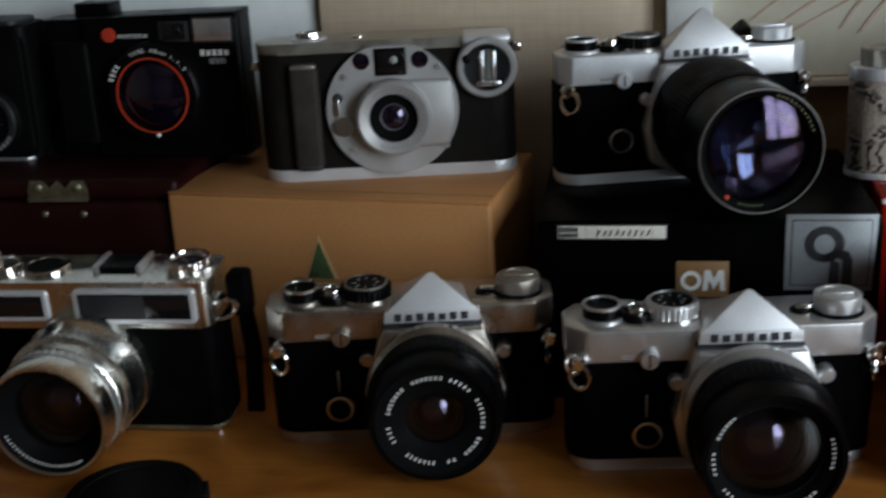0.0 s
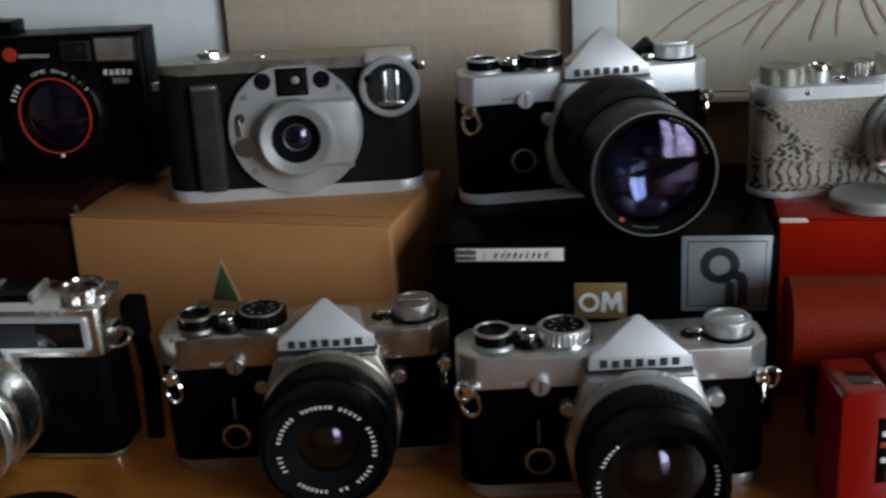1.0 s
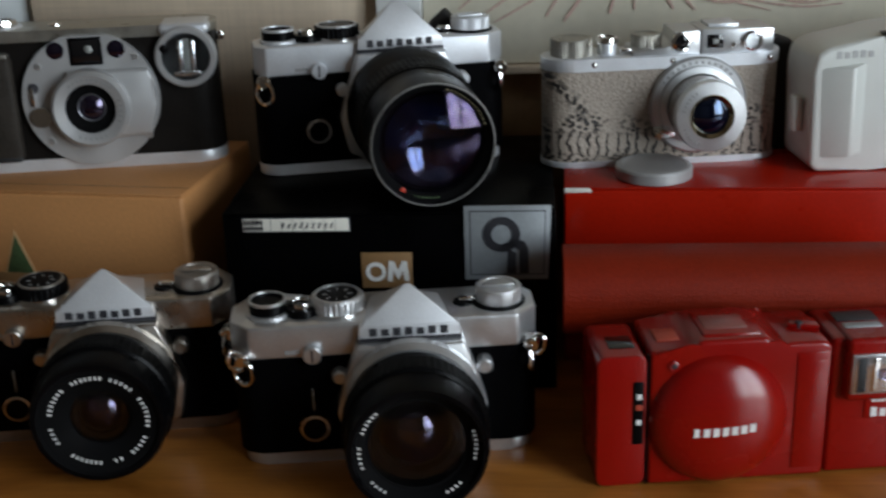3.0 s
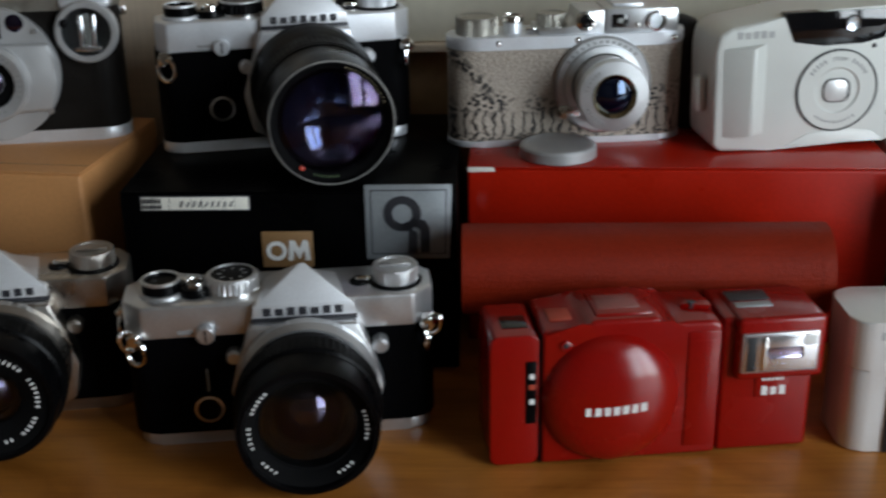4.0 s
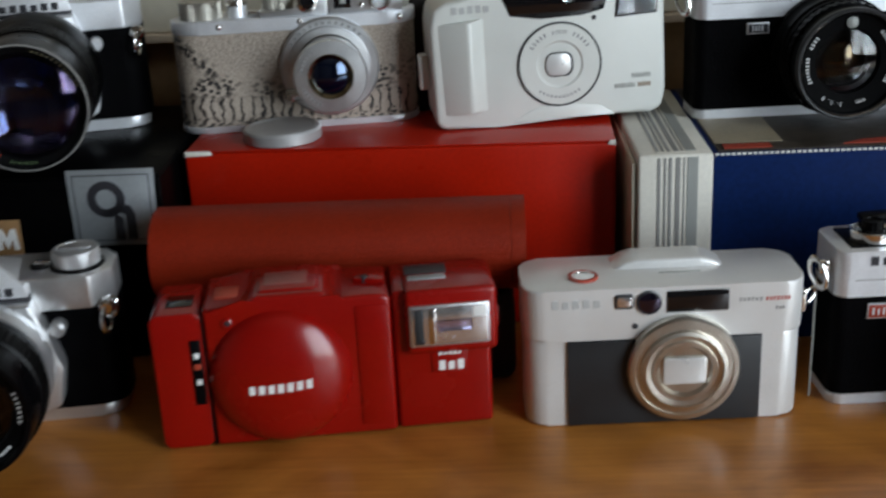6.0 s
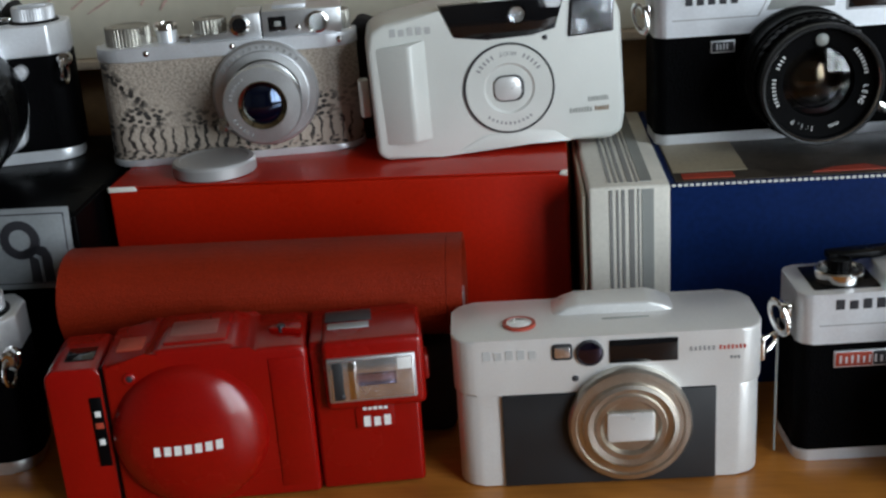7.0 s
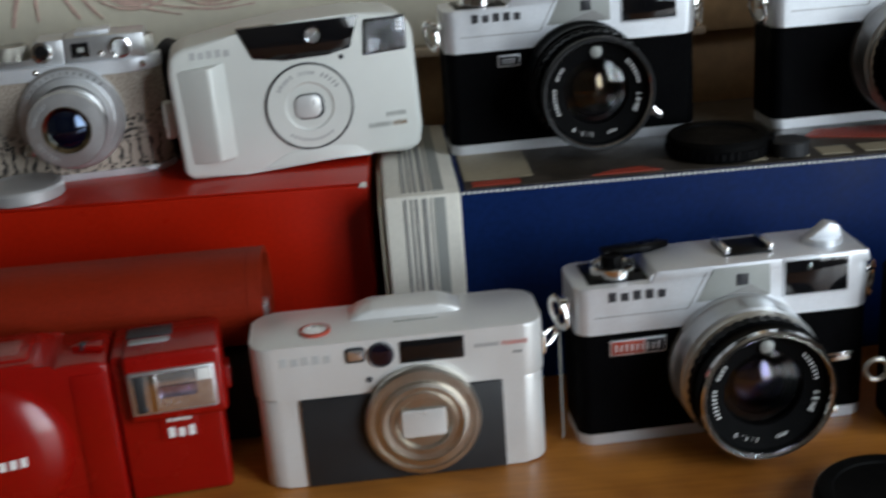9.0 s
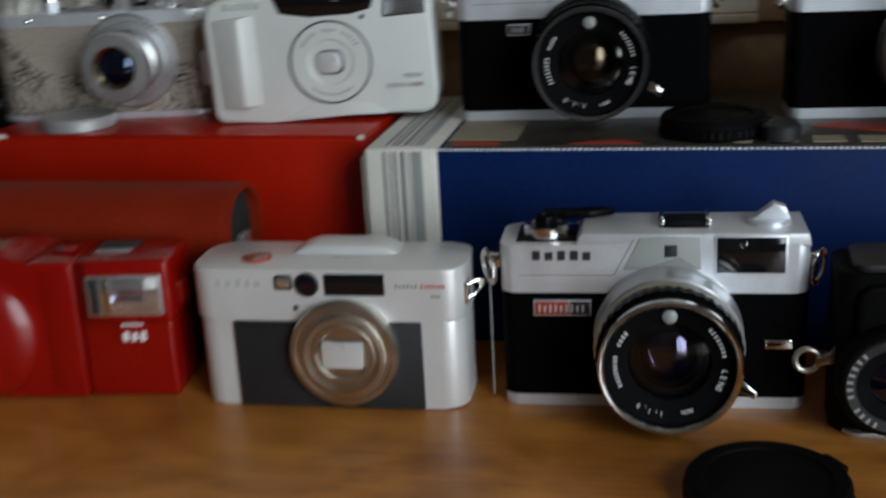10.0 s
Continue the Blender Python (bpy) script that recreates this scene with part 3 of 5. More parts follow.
part("red_print", plan_shape([(205, 40), (262, 20), (262, 48), (215, 52)], 95.3, 95.9, 0), ORANGE, bluebox)
for i in range(5):
    part("pale_print", block(163 + i * 20, 177 + i * 20, 8, 20, 95.3, 95.9, 0), DULLPRINT, bluebox)
part("pale_print", block(150, 200, 24, 34, 95.3, 95.9, 0), GREYCARD, bluebox)
part("dotted_edge", [block(35.6 + i * 2.5, 37.2 + i * 2.5, -0.2, 0.6, 94.2, 95.2, 0) for i in range(92)], WHITE, bluebox, "dotted white perforated edge")
card = thing("card_sheet", place(0.3749, 0.5065, 0, 0.5), "thin cream card sheet beside the blue box", "card")
part("sheet", block(0, 1.6, 0, 110, 0, 91, 0.3), CREAM, card)

# dull red leather case, lying on its side with one end open
case = thing("leather_case", place(0.155, 0.461, 0, 0.0), "dull red leather spectacle case with an open dark end", "case")
outer = rounded(0, 44, 42, 84, 20.8, 12)
inner = rounded(3, 41, 45, 81, 17.8, 12)
bm = bmesh.new()
def tube_x(bm, prof, x0, x1):
    return solid(bm, [(x0, y, z) for y, z in prof], [(x1, y, z) for y, z in prof])
part("body", bevelled(tube_x(bm, outer, 0, 162), 1.2, 2), REDLEATH, case)
shell = bmesh.new()
a = [[shell.verts.new(Vector((x, y, z)) * MM) for y, z in prof] for prof, x in ((outer, 162.2), (outer, 168.5), (inner, 168.5), (inner, 162.3))]
for p, q in zip(a, a[1:]):
    for i in range(len(p)):
        shell.faces.new((p[i], q[i], q[(i + 1) % len(p)], p[(i + 1) % len(p)]))
part("rim", shell, REDLEATH, case, "stitched open end")
part("lining", tube_x(bmesh.new(), inner, 162.2, 163.2), FELT, case, "dark felt lining")
part("buckle", block(164, 168, 18, 28, 52, 60, 1), WORN, case)

# added dark block that carries the case and fills the darkness below it
under = thing("black_pouch", place(0.168, 0.466, 0), "dark block added to hold up the red leather case", "pouch")
part("body", block(0, 150, 0, 40, 0, 42, 6, 4), FELT, under)

# oxblood case with a metal latch, under the compact camera
wine = thing("leather_case", place(-0.46, 0.552, 0, 0), "dark oxblood leather case with a tarnished metal latch", "case")
part("body", block(0, 246, 0, 92, 0, 92, 6, 4), WINE, wine)
part("lid", block(-0.5, 246.5, -0.8, 92, 92.5, 104, 4, 4), WINE, wine)
part("latch", front_shape([(158, 93), (194, 93), (194, 98), (192, 104), (185, 104), (181, 99), (176, 104), (171, 99), (167, 104), (160, 104), (158, 98)], -2.4, -0.6, 0.4), TARNISH, wine, "tarnished scalloped latch plate")
part("latch_bar", block(158, 194, -3.4, -2, 92, 94.6, 0.5), TARNISH, wine)
for x in (164.5, 188):
    part("rivet", dome(x, 100, 3.2, -2.4, 1.6), TARNISH, wine)
    part("stud", dome(x + 1, 84, 2.2, -0.2, 1.2), TARNISH, wine)

# ---- single-lens reflex cameras ----
def lens_glass(c, cx, cz, y, r, coat, deep=10, inner=0.62):
    """Recessed dark barrel, a rear element and a clear front element."""
    part("lens_tunnel", lathe([(r, y), (r * 0.9, y + deep * 0.5), (r * 0.74, y + deep * 0.55), (r * 0.7, y + deep), (0, y + deep)], (cx, cz)), FLAT, c)
    part("rear_element", dome(cx, cz, r * inner, y + deep * 0.9, deep * 0.3), coat, c, "coated rear lens element")
    part("front_element", dome(cx, cz, r * 0.985, y + 0.8, min(3.5, r * 0.13)), CLEAR, c, "clear front lens element")


def slr(m, label, lens, worn, black_dials=False):
    c = thing("slr_camera", m, label, "camera", "film cameras")
    # the last metal is the dimmed copy, for the weakly lit left camera
    metal = (CHROME, WORN, DIMCHROME)[worn]
    body = rounded(2 if lens == "tele" else 0, 136, 0, 33, 11, 6)
    part("body", plan_shape(body, 6, 53.5, 0.5), LEATHER, c, "black leatherette body")
    part("bottom_plate", plan_shape(rounded(2, 134, 0.6, 32.4, 10, 6), 0, 6, 0.8), metal, c)
    left = 3 if lens == "tele" else 0
    top = [(9, -0.4), (127, -0.4), (136, 9), (136, 25), (130, 33), (6 + left, 33), (left, 25), (left, 9)]
    part("top_plate", plan_shape(top, 53.5, 69, 1.2, 3), metal, c, "satin chrome top plate")
    # prism hump: name plate and sloping roof
    up = 2.6 if lens == "tele" else 0.0
    roof = bmesh.new()
    lo = [(57.6, -4, 68.2 + up), (100.4, -4, 68.2 + up), (97, 28, 68.2), (61, 28, 68.2)]
    hi = [(77.8, 5, 84.2 + 2.2 * up), (80.2, 5, 84.2 + 2.2 * up), (81, 27, 71.5), (77, 27, 71.5)]
    part("prism_roof", bevelled(solid(roof, lo, hi), 0.5, 2), SILK, c, "pyramid shaped prism cover")
    part("name_plate", front_shape([(56.6, 62.9 + up), (101.4, 62.9 + up), (100.8, 68.4 + up), (57.2, 68.4 + up)], -4.4, 10, 0.3), SILK, c)
    part("name_mark", bars(61.5, 97.5, 63.9 + up, 67.6 + up, -4.5, 7, 0.1, 0.36), INK, c, "dark brand marks")
    part("prism_line", front_shape([(56, 60.8), (102, 60.8), (101.6, 62.9 + up), (56.4, 62.9 + up)], -4.1, 8, 0.1), INK, c)
    part("mirror_box", front_shape([(55.5, 61 + up), (102.5, 61 + up), (108, 46), (112.5, 30), (109, 12), (98, 6.2), (60, 6.2), (49, 12), (45.5, 30), (50, 46)], -9.5, 2, 1.5, 3), metal, c, "flared chrome lens mount housing")
    cx, cz = 79, 34.5 if lens == "tele" else 34
    part("mount_ring", lathe([(30.6, -9), (30.6, -13.5), (29.8, -14.6), (28.6, -16.5), (25, -16.5)], (cx, cz)), metal, c)
    if lens == "wide":
        R, tip, coat = 29.5, -49, COATED
        prof = [(27.5, -16), (27.5, -20), (28.6, -21), (28.6, -24), (30.8, -25), (30.8, -35), (29.6, -36), (29.6, -46), (28.4, tip), (26.3, tip)]
        part("lens_barrel", lathe(prof, (cx, cz)), BLACK, c, "short black wide-angle lens")
        part("focus_ring", grip_ring(cx, cz, 31.2, -34, -26, 64, 0.35), RUBBER, c)
        part("front_ring", lathe([(26.3, tip), (25.6, tip + 1.5), (14, tip + 5), (13, tip + 6)], (cx, cz)), FLAT, c)
        part("ring_lettering", arc_bars(cx, cz, 21, 1.7, tip + 2.6, ((118, 78), (72, 40), (30, -14), (-24, -56), (-66, -80), (-92, -132), (-150, -176), (170, 128)), 5.6), WHITE, c, "worn white lettering round the lens")
        lens_glass(c, cx, cz, tip + 6, 13, coat, 9)
    elif lens == "normal":
        R, tip, coat = 29, -54, COATED
        prof = [(27.5, -16), (27.5, -21), (28.6, -22), (28.6, -26), (31, -27), (31, -38), (29.8, -39), (29.8, -51), (29, tip), (27, tip), (26.5, tip + 2)]
        part("lens_barrel", lathe(prof, (cx, cz)), BLACK, c, "black standard lens")
        part("focus_ring", grip_ring(cx, cz, 31.4, -37.5, -28, 64, 0.35), RUBBER, c)
        part("front_ring", lathe([(26.5, tip + 2), (24, tip + 3.5), (21.5, tip + 7), (20.5, tip + 7)], (cx, cz)), FLAT, c)
        part("ring_lettering", arc_bars(cx, cz, 24.2, 1.5, tip + 3.2, ((160, 130), (200, 172), (236, 214), (318, 296), (20, -16)), 5.0), WHITE, c)
        lens_glass(c, cx, cz, tip + 7, 20.6, coat, 16)
    else:
        cx = 81
        R, tip, coat = 29, -86, COATED
        prof = [(32.6, -9), (32.6, -22), (31.8, -24), (31.8, -29), (30.8, -31), (30.8, -54), (30, -55), (29.6, -64), (30.2, -70), (30.2, tip), (28.8, tip - 0.6), (28.2, tip + 1)]
        part("lens_barrel", lathe(prof, (cx, cz)), BLACK, c, "long black portrait lens")
        part("focus_ring", grip_ring(cx, cz, 31.3, -52, -33, 72, 0.35), RUBBER, c)
        part("front_ring", lathe([(29.2, tip - 0.9), (29.9, tip - 0.2), (28.8, tip), (28.2, tip + 1), (29.2, tip - 0.9)], (cx, cz)), GREYCARD, c)
        part("inner_ring", lathe([(28.2, tip + 1), (26.6, tip + 3), (25.4, tip + 4), (25, tip + 5)], (cx, cz)), FLAT, c)
        part("ring_lettering", arc_bars(cx, cz, 26.6, 0.9, tip + 2.6, ((75, 15),), 5), TARNISH, c)
        part("ring_lettering", arc_bars(cx, cz, 26.6, 1.1, tip + 2.6, ((-84, -112),), 4), GREENINK, c)
        part("red_dot", dome(cx - 15, cz - 21.5, 1.3, tip + 2.6, 0.5), REDINK, c)
        part("lens_tunnel", lathe([(25.2, tip + 4.5), (24, tip + 9), (21, tip + 12), (20, tip + 20), (0, tip + 20)], (cx, cz)), FLAT, c)
        part("rear_element", dome(cx, cz, 22, tip + 9, -4, 12), COATBLUE, c, "hollow blue coated inner element")
        part("front_element", dome(cx, cz, 25.2, tip + 5, 4.4, 12), VIOLET, c, "large violet coated front lens element")
    # controls on the top plate
    dial = BLACK if black_dials else metal
    part("dial_base", knob(17, 15, 69, 10, 1.6), metal, c)
    part("advance_dial", knob(17, 15, 70.4, 8.4, 5.2, 0, 0.4, 1.0), BLACK, c)
    part("dial_rim", lathe([(8.6, 75.0), (8.6, 76.2), (7.4, 76.2), (7.2, 75.2)], (17, 15), "z"), metal, c)
    part("advance_lever", plan_shape([(15, 20), (30, 21), (33, 26), (20, 29), (8, 25)], 70, 72.4, 0.6), metal, c)
    part("release_collar", knob(32, 13, 69, 7, 3.4), BLACK, c)
    part("release_button", knob(32, 13, 72, 4.6, 3.0, 0, 0.3, 0.5), POLISH, c)
    part("speed_dial", knob(48, 16, 70.4, 12, 5.4, 30, 0.5, 0.4), dial, c, "fluted film speed dial")
    part("dial_rim", lathe([(12.6, 69), (12.6, 70.6), (10, 70.8)], (48, 16), "z"), POLISH, c)
    part("dial_rim", lathe([(10.6, 75.7), (10.6, 76.4), (9.4, 76.5)], (48, 16), "z"), metal, c)
    part("dial_face", lathe([(9.3, 75.2), (9.3, 75.9), (8.6, 76.0), (0, 76.0)], (48, 16), "z"), BLACK, c, "black dial face")
    for a in range(0, 360, 45):
        part("dial_tick", block(47.7, 48.3, 16.6, 18.6, 75.9, 76.2, 0), GREYINK, c).data.transform(
            Matrix.Translation(Vector((48, 16, 0)) * MM) @ Matrix.Rotation(radians(a), 4, "Z") @ Matrix.Translation(Vector((-48, -12, 0)) * MM))
    part("rewind_base", knob(120, 15, 69, 12, 1.2), BLACK, c)
    part("rewind_knob", knob(120, 15, 70.2, 10.4, 6.6, 44, 0.3, 0.6), metal, c, "knurled chrome rewind knob")
    part("rewind_crank", block(113, 127, 13.4, 16.6, 76.2, 77.4, 0.4), metal, c)
    part("power_lever", block(102, 109, 13, 16, 69.5, 72.2, 0.8), POLISH, c)
    part("power_lever_seat", knob(104, 15, 69, 4.5, 1.0), BLACK, c)
    # front controls
    part("socket_screw", lathe([(4.2, 0), (4.2, -3.2), (3.6, -3.8), (0, -3.8)], (36, 55.5)), metal, c)
    part("socket_slot", block(35.6, 36.4, -4.1, -3.6, 52.6, 58.4, 0), INK, c)
    part("model_mark", bars(24, 31, 55.5, 57.3, -0.5, 4), GREYINK, c)
    tx, tz = {"tele": (34, 24), "wide": (33, 20), "normal": (35, 20)}[lens]
    part("timer_ring", lathe([(6.8, 0), (6.8, -4), (5.2, -4.6), (4.8, -3.6), (0, -3.6)], (tx, tz)), BLACK, c)
    part("timer_edge", lathe([(6.2, -4.2), (6.6, -4.7), (5.4, -5.0), (5.2, -4.5)], (tx, tz)), WORN if lens == "tele" else BRASSY, c)
    if lens != "tele":
        part("timer_lever", block(tx - 0.4, tx + 0.4, -2.0, 0.2, tz + 7, tz + 18, 0.2), GREYP, c)
    part("stop_down_button", lathe([(3.4, 0), (3.4, -5), (2.6, -6), (0, -6)], (47.5, 45)), metal, c)
    part("lens_release", lathe([(3.6, 0), (3.6, -6), (2.6, -7), (0, -7)], (111.5, 47)), metal, c)
    lx, lz = {"tele": (7, 51), "wide": (5.5, 50), "normal": (5, 54)}[lens]
    for x, s in ((lx, -1), (133, 1)):
        part("lug", lathe([(3.6, 4), (3.6, -1.6), (2.4, -2.8), (0, -2.8)], (x, lz)), POLISH, c)
        part("strap_ring", loop((x - s * 0.5, -1.6, lz - 5.5), 4.8, 1.0, (90, 0, 78 if s > 0 else -30), 1.2), POLISH, c)
        if lens == "normal":
            part("strap_link", loop((x + s * 2.0, -2.2, lz + 0.5), 3.4, 0.9, (90, 30 * s, -35 * s), 1.5), POLISH, c)
    return c


slr(place(-0.1340, 0.4440, 0, 9.2, 0, 2.0), "worn chrome and black single-lens reflex camera with wide-angle lens", "wide", 2, True)
slr(place(0.008, 0.4265, 0, 7.6, 0, 1.5), "chrome and black single-lens reflex camera with standard lens", "normal", 1)
slr(place(-0.0045, 0.5625, 0.0953, 14.0, 0, 0), "clean chrome and black single-lens reflex camera with a long lens", "tele", 0, True)


# ---- rangefinder cameras with a fixed lens ----
def slim(profile, k):
    """The same profile with its radii scaled by k."""
    return [(radius * k, d) for radius, d in profile]


def rangefinder(m, label, silver_rim, badge, cx=65.5, k=0.97):
    c = thing("rangefinder_camera", m, label, "camera", "film cameras")
    part("body", plan_shape(rounded(-2.5, 121, 0, 31, 5, 5), 5, 50.5, 0.5), LEATHER, c, "black leatherette body")
    part("bottom_plate", plan_shape(rounded(-2.2, 120.7, 0.2, 31, 5, 5), 0, 5, 0.6), CHROME, c)
    part("top_plate", plan_shape(rounded(-2.5, 121, -0.6, 31.6, 5, 5), 50.5, 71, 0.9, 3), CHROME, c, "satin chrome top plate")
    part("top_step", front_shape([(28, 70), (31, 75.5), (120, 75.5), (121, 70)], -0.4, 31, 0.7, 3), CHROME, c)
    part("brand_mark", bars(11, 36.5, 64.6, 68.6, -0.75, 5, 0.15, 0.38), INK, c, "dark brand marks")
    part("panel_line", front_shape([(5, 58), (44, 58), (52, 73), (51.6, 73), (43.7, 58.4), (5, 58.4)], -0.8, 0.2, 0), GREYINK, c)
    part("meter_window", front_shape([(47.5, 60.5), (78.5, 60.5), (78, 74), (54.5, 74)], -1.0, 1, 0.3), GREYP, c, "grey slanted rangefinder window")
    part("meter_eye", front_shape([(64, 66), (69, 66), (69, 71), (64, 71)], -1.3, 0, 0.2), INK, c)
    part("meter_shade", front_shape([(55, 60.8), (78, 60.8), (70, 66)], -1.15, 0, 0.1), GREYCARD, c)
    part("window_rim", front_shape([(83.5, 58.2), (112, 58.2), (112, 75), (83.5, 75)], -1.0, 1, 0.4), CHROME, c)
    part("viewfinder_window", front_shape([(84.6, 59.3), (111, 59.3), (111, 74), (84.6, 74)], -1.35, 0.5, 0.2), SMOKE, c, "dark viewfinder window")
    part("viewfinder_glint", dome(95, 71, 1.8, -1.3, 0.6), CLEAR, c)
    cz = 32.5
    base = WORN if silver_rim else BLACK
    part("lens_base", lathe(slim([(31, 0), (31, -4), (30, -5.5), (29.8, -12), (30.6, -12.6), (30.6, -16), (29.4, -17)], k), (cx, cz)), base, c)
    part("shutter_ring", lathe(slim([(29.6, -16.8), (29.6, -20), (28.6, -21), (28.4, -22)], k), (cx, cz)), BRASSY if silver_rim else BLACK, c)
    part("focus_ring", grip_ring(cx, cz, 29.6 * k, -26.5, -22, 40, 0.5), BLACK, c)
    part("lens_barrel", lathe(slim([(28, -21), (28, -27), (27.4, -28), (27.4, -33)], k), (cx, cz)), BLACK, c)
    part("filter_rim", lathe(slim([(27.4, -32.6), (28.4, -33.4), (28.4, -36), (27.6, -36.8), (26.2, -36.4), (25.8, -34.5)], k), (cx, cz)), POLISH if silver_rim else DARKP, c, "bright filter rim" if silver_rim else "black filter rim")
    part("inner_edge", lathe(slim([(26.2, -36.5), (26.6, -36.9), (25.9, -36.2)], k), (cx, cz)), POLISH, c)
    part("front_ring", lathe(slim([(25.8, -34.8), (25, -33), (16.6, -29.5), (16.2, -28)], k), (cx, cz)), FLAT, c)
    part("ring_lettering", arc_bars(cx, cz, 21.5 * k, 1.6, -31.8, ((208, 170), (160, 140)), 4.4), WHITE, c)
    part("ring_words", arc_words("LENS", 3.2, cx, cz, 21.5 * k, -32, -18), WHITE, c)
    part("ring_lettering", arc_bars(cx, cz, 21.5 * k, 1.6, -31.8, ((46, 8),), 4.4), WHITE, c)
    part("ring_words", arc_words("1:1.9", 3.0, cx, cz, 21.5 * k, -32, -112), WHITE, c)
    part("ring_words", arc_words("mm", 3.0, cx, cz, 21.5 * k, -32, -70), WHITE, c)
    part("meter_cell", dome(cx, cz + 20.5 * k, 2.8, -32.2, 1.0), GREYP, c, "small round light meter cell")
    lens_glass(c, cx, cz, -28.5, 16.4, COATED if silver_rim else COATWARM, 9, 0.6)
    part("focus_lever", front_shape([(cx + 26, cz - 14), (cx + 33, cz - 18), (cx + 34, cz - 15), (cx + 28, cz - 10)], -24, -20, 0.7), POLISH, c)
    if badge == "strip":
        part("badge", front_shape([(11, 40.6), (34.5, 40.6), (34.5, 47.4), (11, 47.4)], -1.0, 0.5, 0.2), CHROME, c)
        part("badge_fill", front_shape([(11.6, 41.2), (25.5, 41.2), (25.5, 46.8), (11.6, 46.8)], -1.3, 0, 0.1), ORANGE, c, "red and black badge")
        part("badge_fill", front_shape([(26, 41.2), (34, 41.2), (34, 46.8), (26, 46.8)], -1.3, 0, 0.1), INK, c)
        part("badge_mark", bars(13, 33, 42.4, 45.6, -1.35, 9, 0.12, 0.62), CHROME, c)
    elif badge == "frame":
        part("badge", front_shape([(22.5, 42.5), (33.5, 42.5), (33.5, 48), (22.5, 48)], -1.0, 0.5, 0.2), CHROME, c, "small framed badge")
        part("badge_fill", front_shape([(23.1, 43.1), (32.9, 43.1), (32.9, 47.4), (23.1, 47.4)], -1.25, 0, 0.1), INK, c)
        part("badge_mark", bars(25, 31.2, 43.9, 46.7, -1.3, 4, 0.12, 0.55), CHROME, c)
    # top controls
    part("dial_plate", block(4, 30, 4, 28, 70.6, 71.6, 0.4), BLACK, c)
    part("film_counter_dial", knob(16, 14, 71.4, 9.4, 4.6, 0, 0.4, 0.6), POLISH, c, "stacked chrome dial")
    part("release_button", knob(16, 14, 75.6, 4.6, 4, 12, 0.3, 0.8), BLACK, c)
    part("advance_lever", plan_shape([(14, 20), (34, 22), (44, 27), (40, 31), (14, 28)], 75.6, 78.6, 0.8), BLACK, c)
    part("hot_shoe", block(62, 82, 8, 26, 75.3, 76.6, 0.3), BLACK, c)
    for x in (62, 80.5):
        part("shoe_rail", block(x, x + 2, 8, 26, 76.4, 79, 0.3), POLISH, c)
    part("rewind_knob", knob(106, 15, 75.4, 8.6, 2.6), CHROME, c)
    part("rewind_crank", front_shape([(98, 77.8), (114, 77.8), (112, 83), (107, 84.5), (103, 81)], 11, 17, 0.8), CHROME, c, "folding rewind crank")
    for x, s in ((-5.5, -1), (122.5, 1)):
        part("lug", block(x - 2.4, x + 2.4, 6, 12, 59, 65, 0.8), POLISH, c)
        part("strap_ring", loop((x + s * 2.5, 8, 59), 3.6, 0.9, (90, 25 * s, 50 * s), 1.8), POLISH, c)
    return c


canonet = rangefinder(place(0.4545, 0.4355, 0, 3.2), "silver and black rangefinder camera with a bright lens rim", True, "strip")
part("strap_cord", block(-8.4, -7.6, 9, 9.8, 0.4, 58, 0.2), GREYP, canonet)
part("cable_socket", front_shape([(104, 27), (115, 27), (115, 31), (104, 31)], -1.5, 0, 0.4), POLISH, canonet)
rangefinder(place(0.4150, 0.5635, 0.0956, 3.8), "silver and black rangefinder camera with a black lens rim", False, "frame", 63.5, 0.94)
rangefinder(place(0.5745, 0.563, 0.0956, 3.0), "silver and black rangefinder camera with a pale lens ring", True, "none", 66)


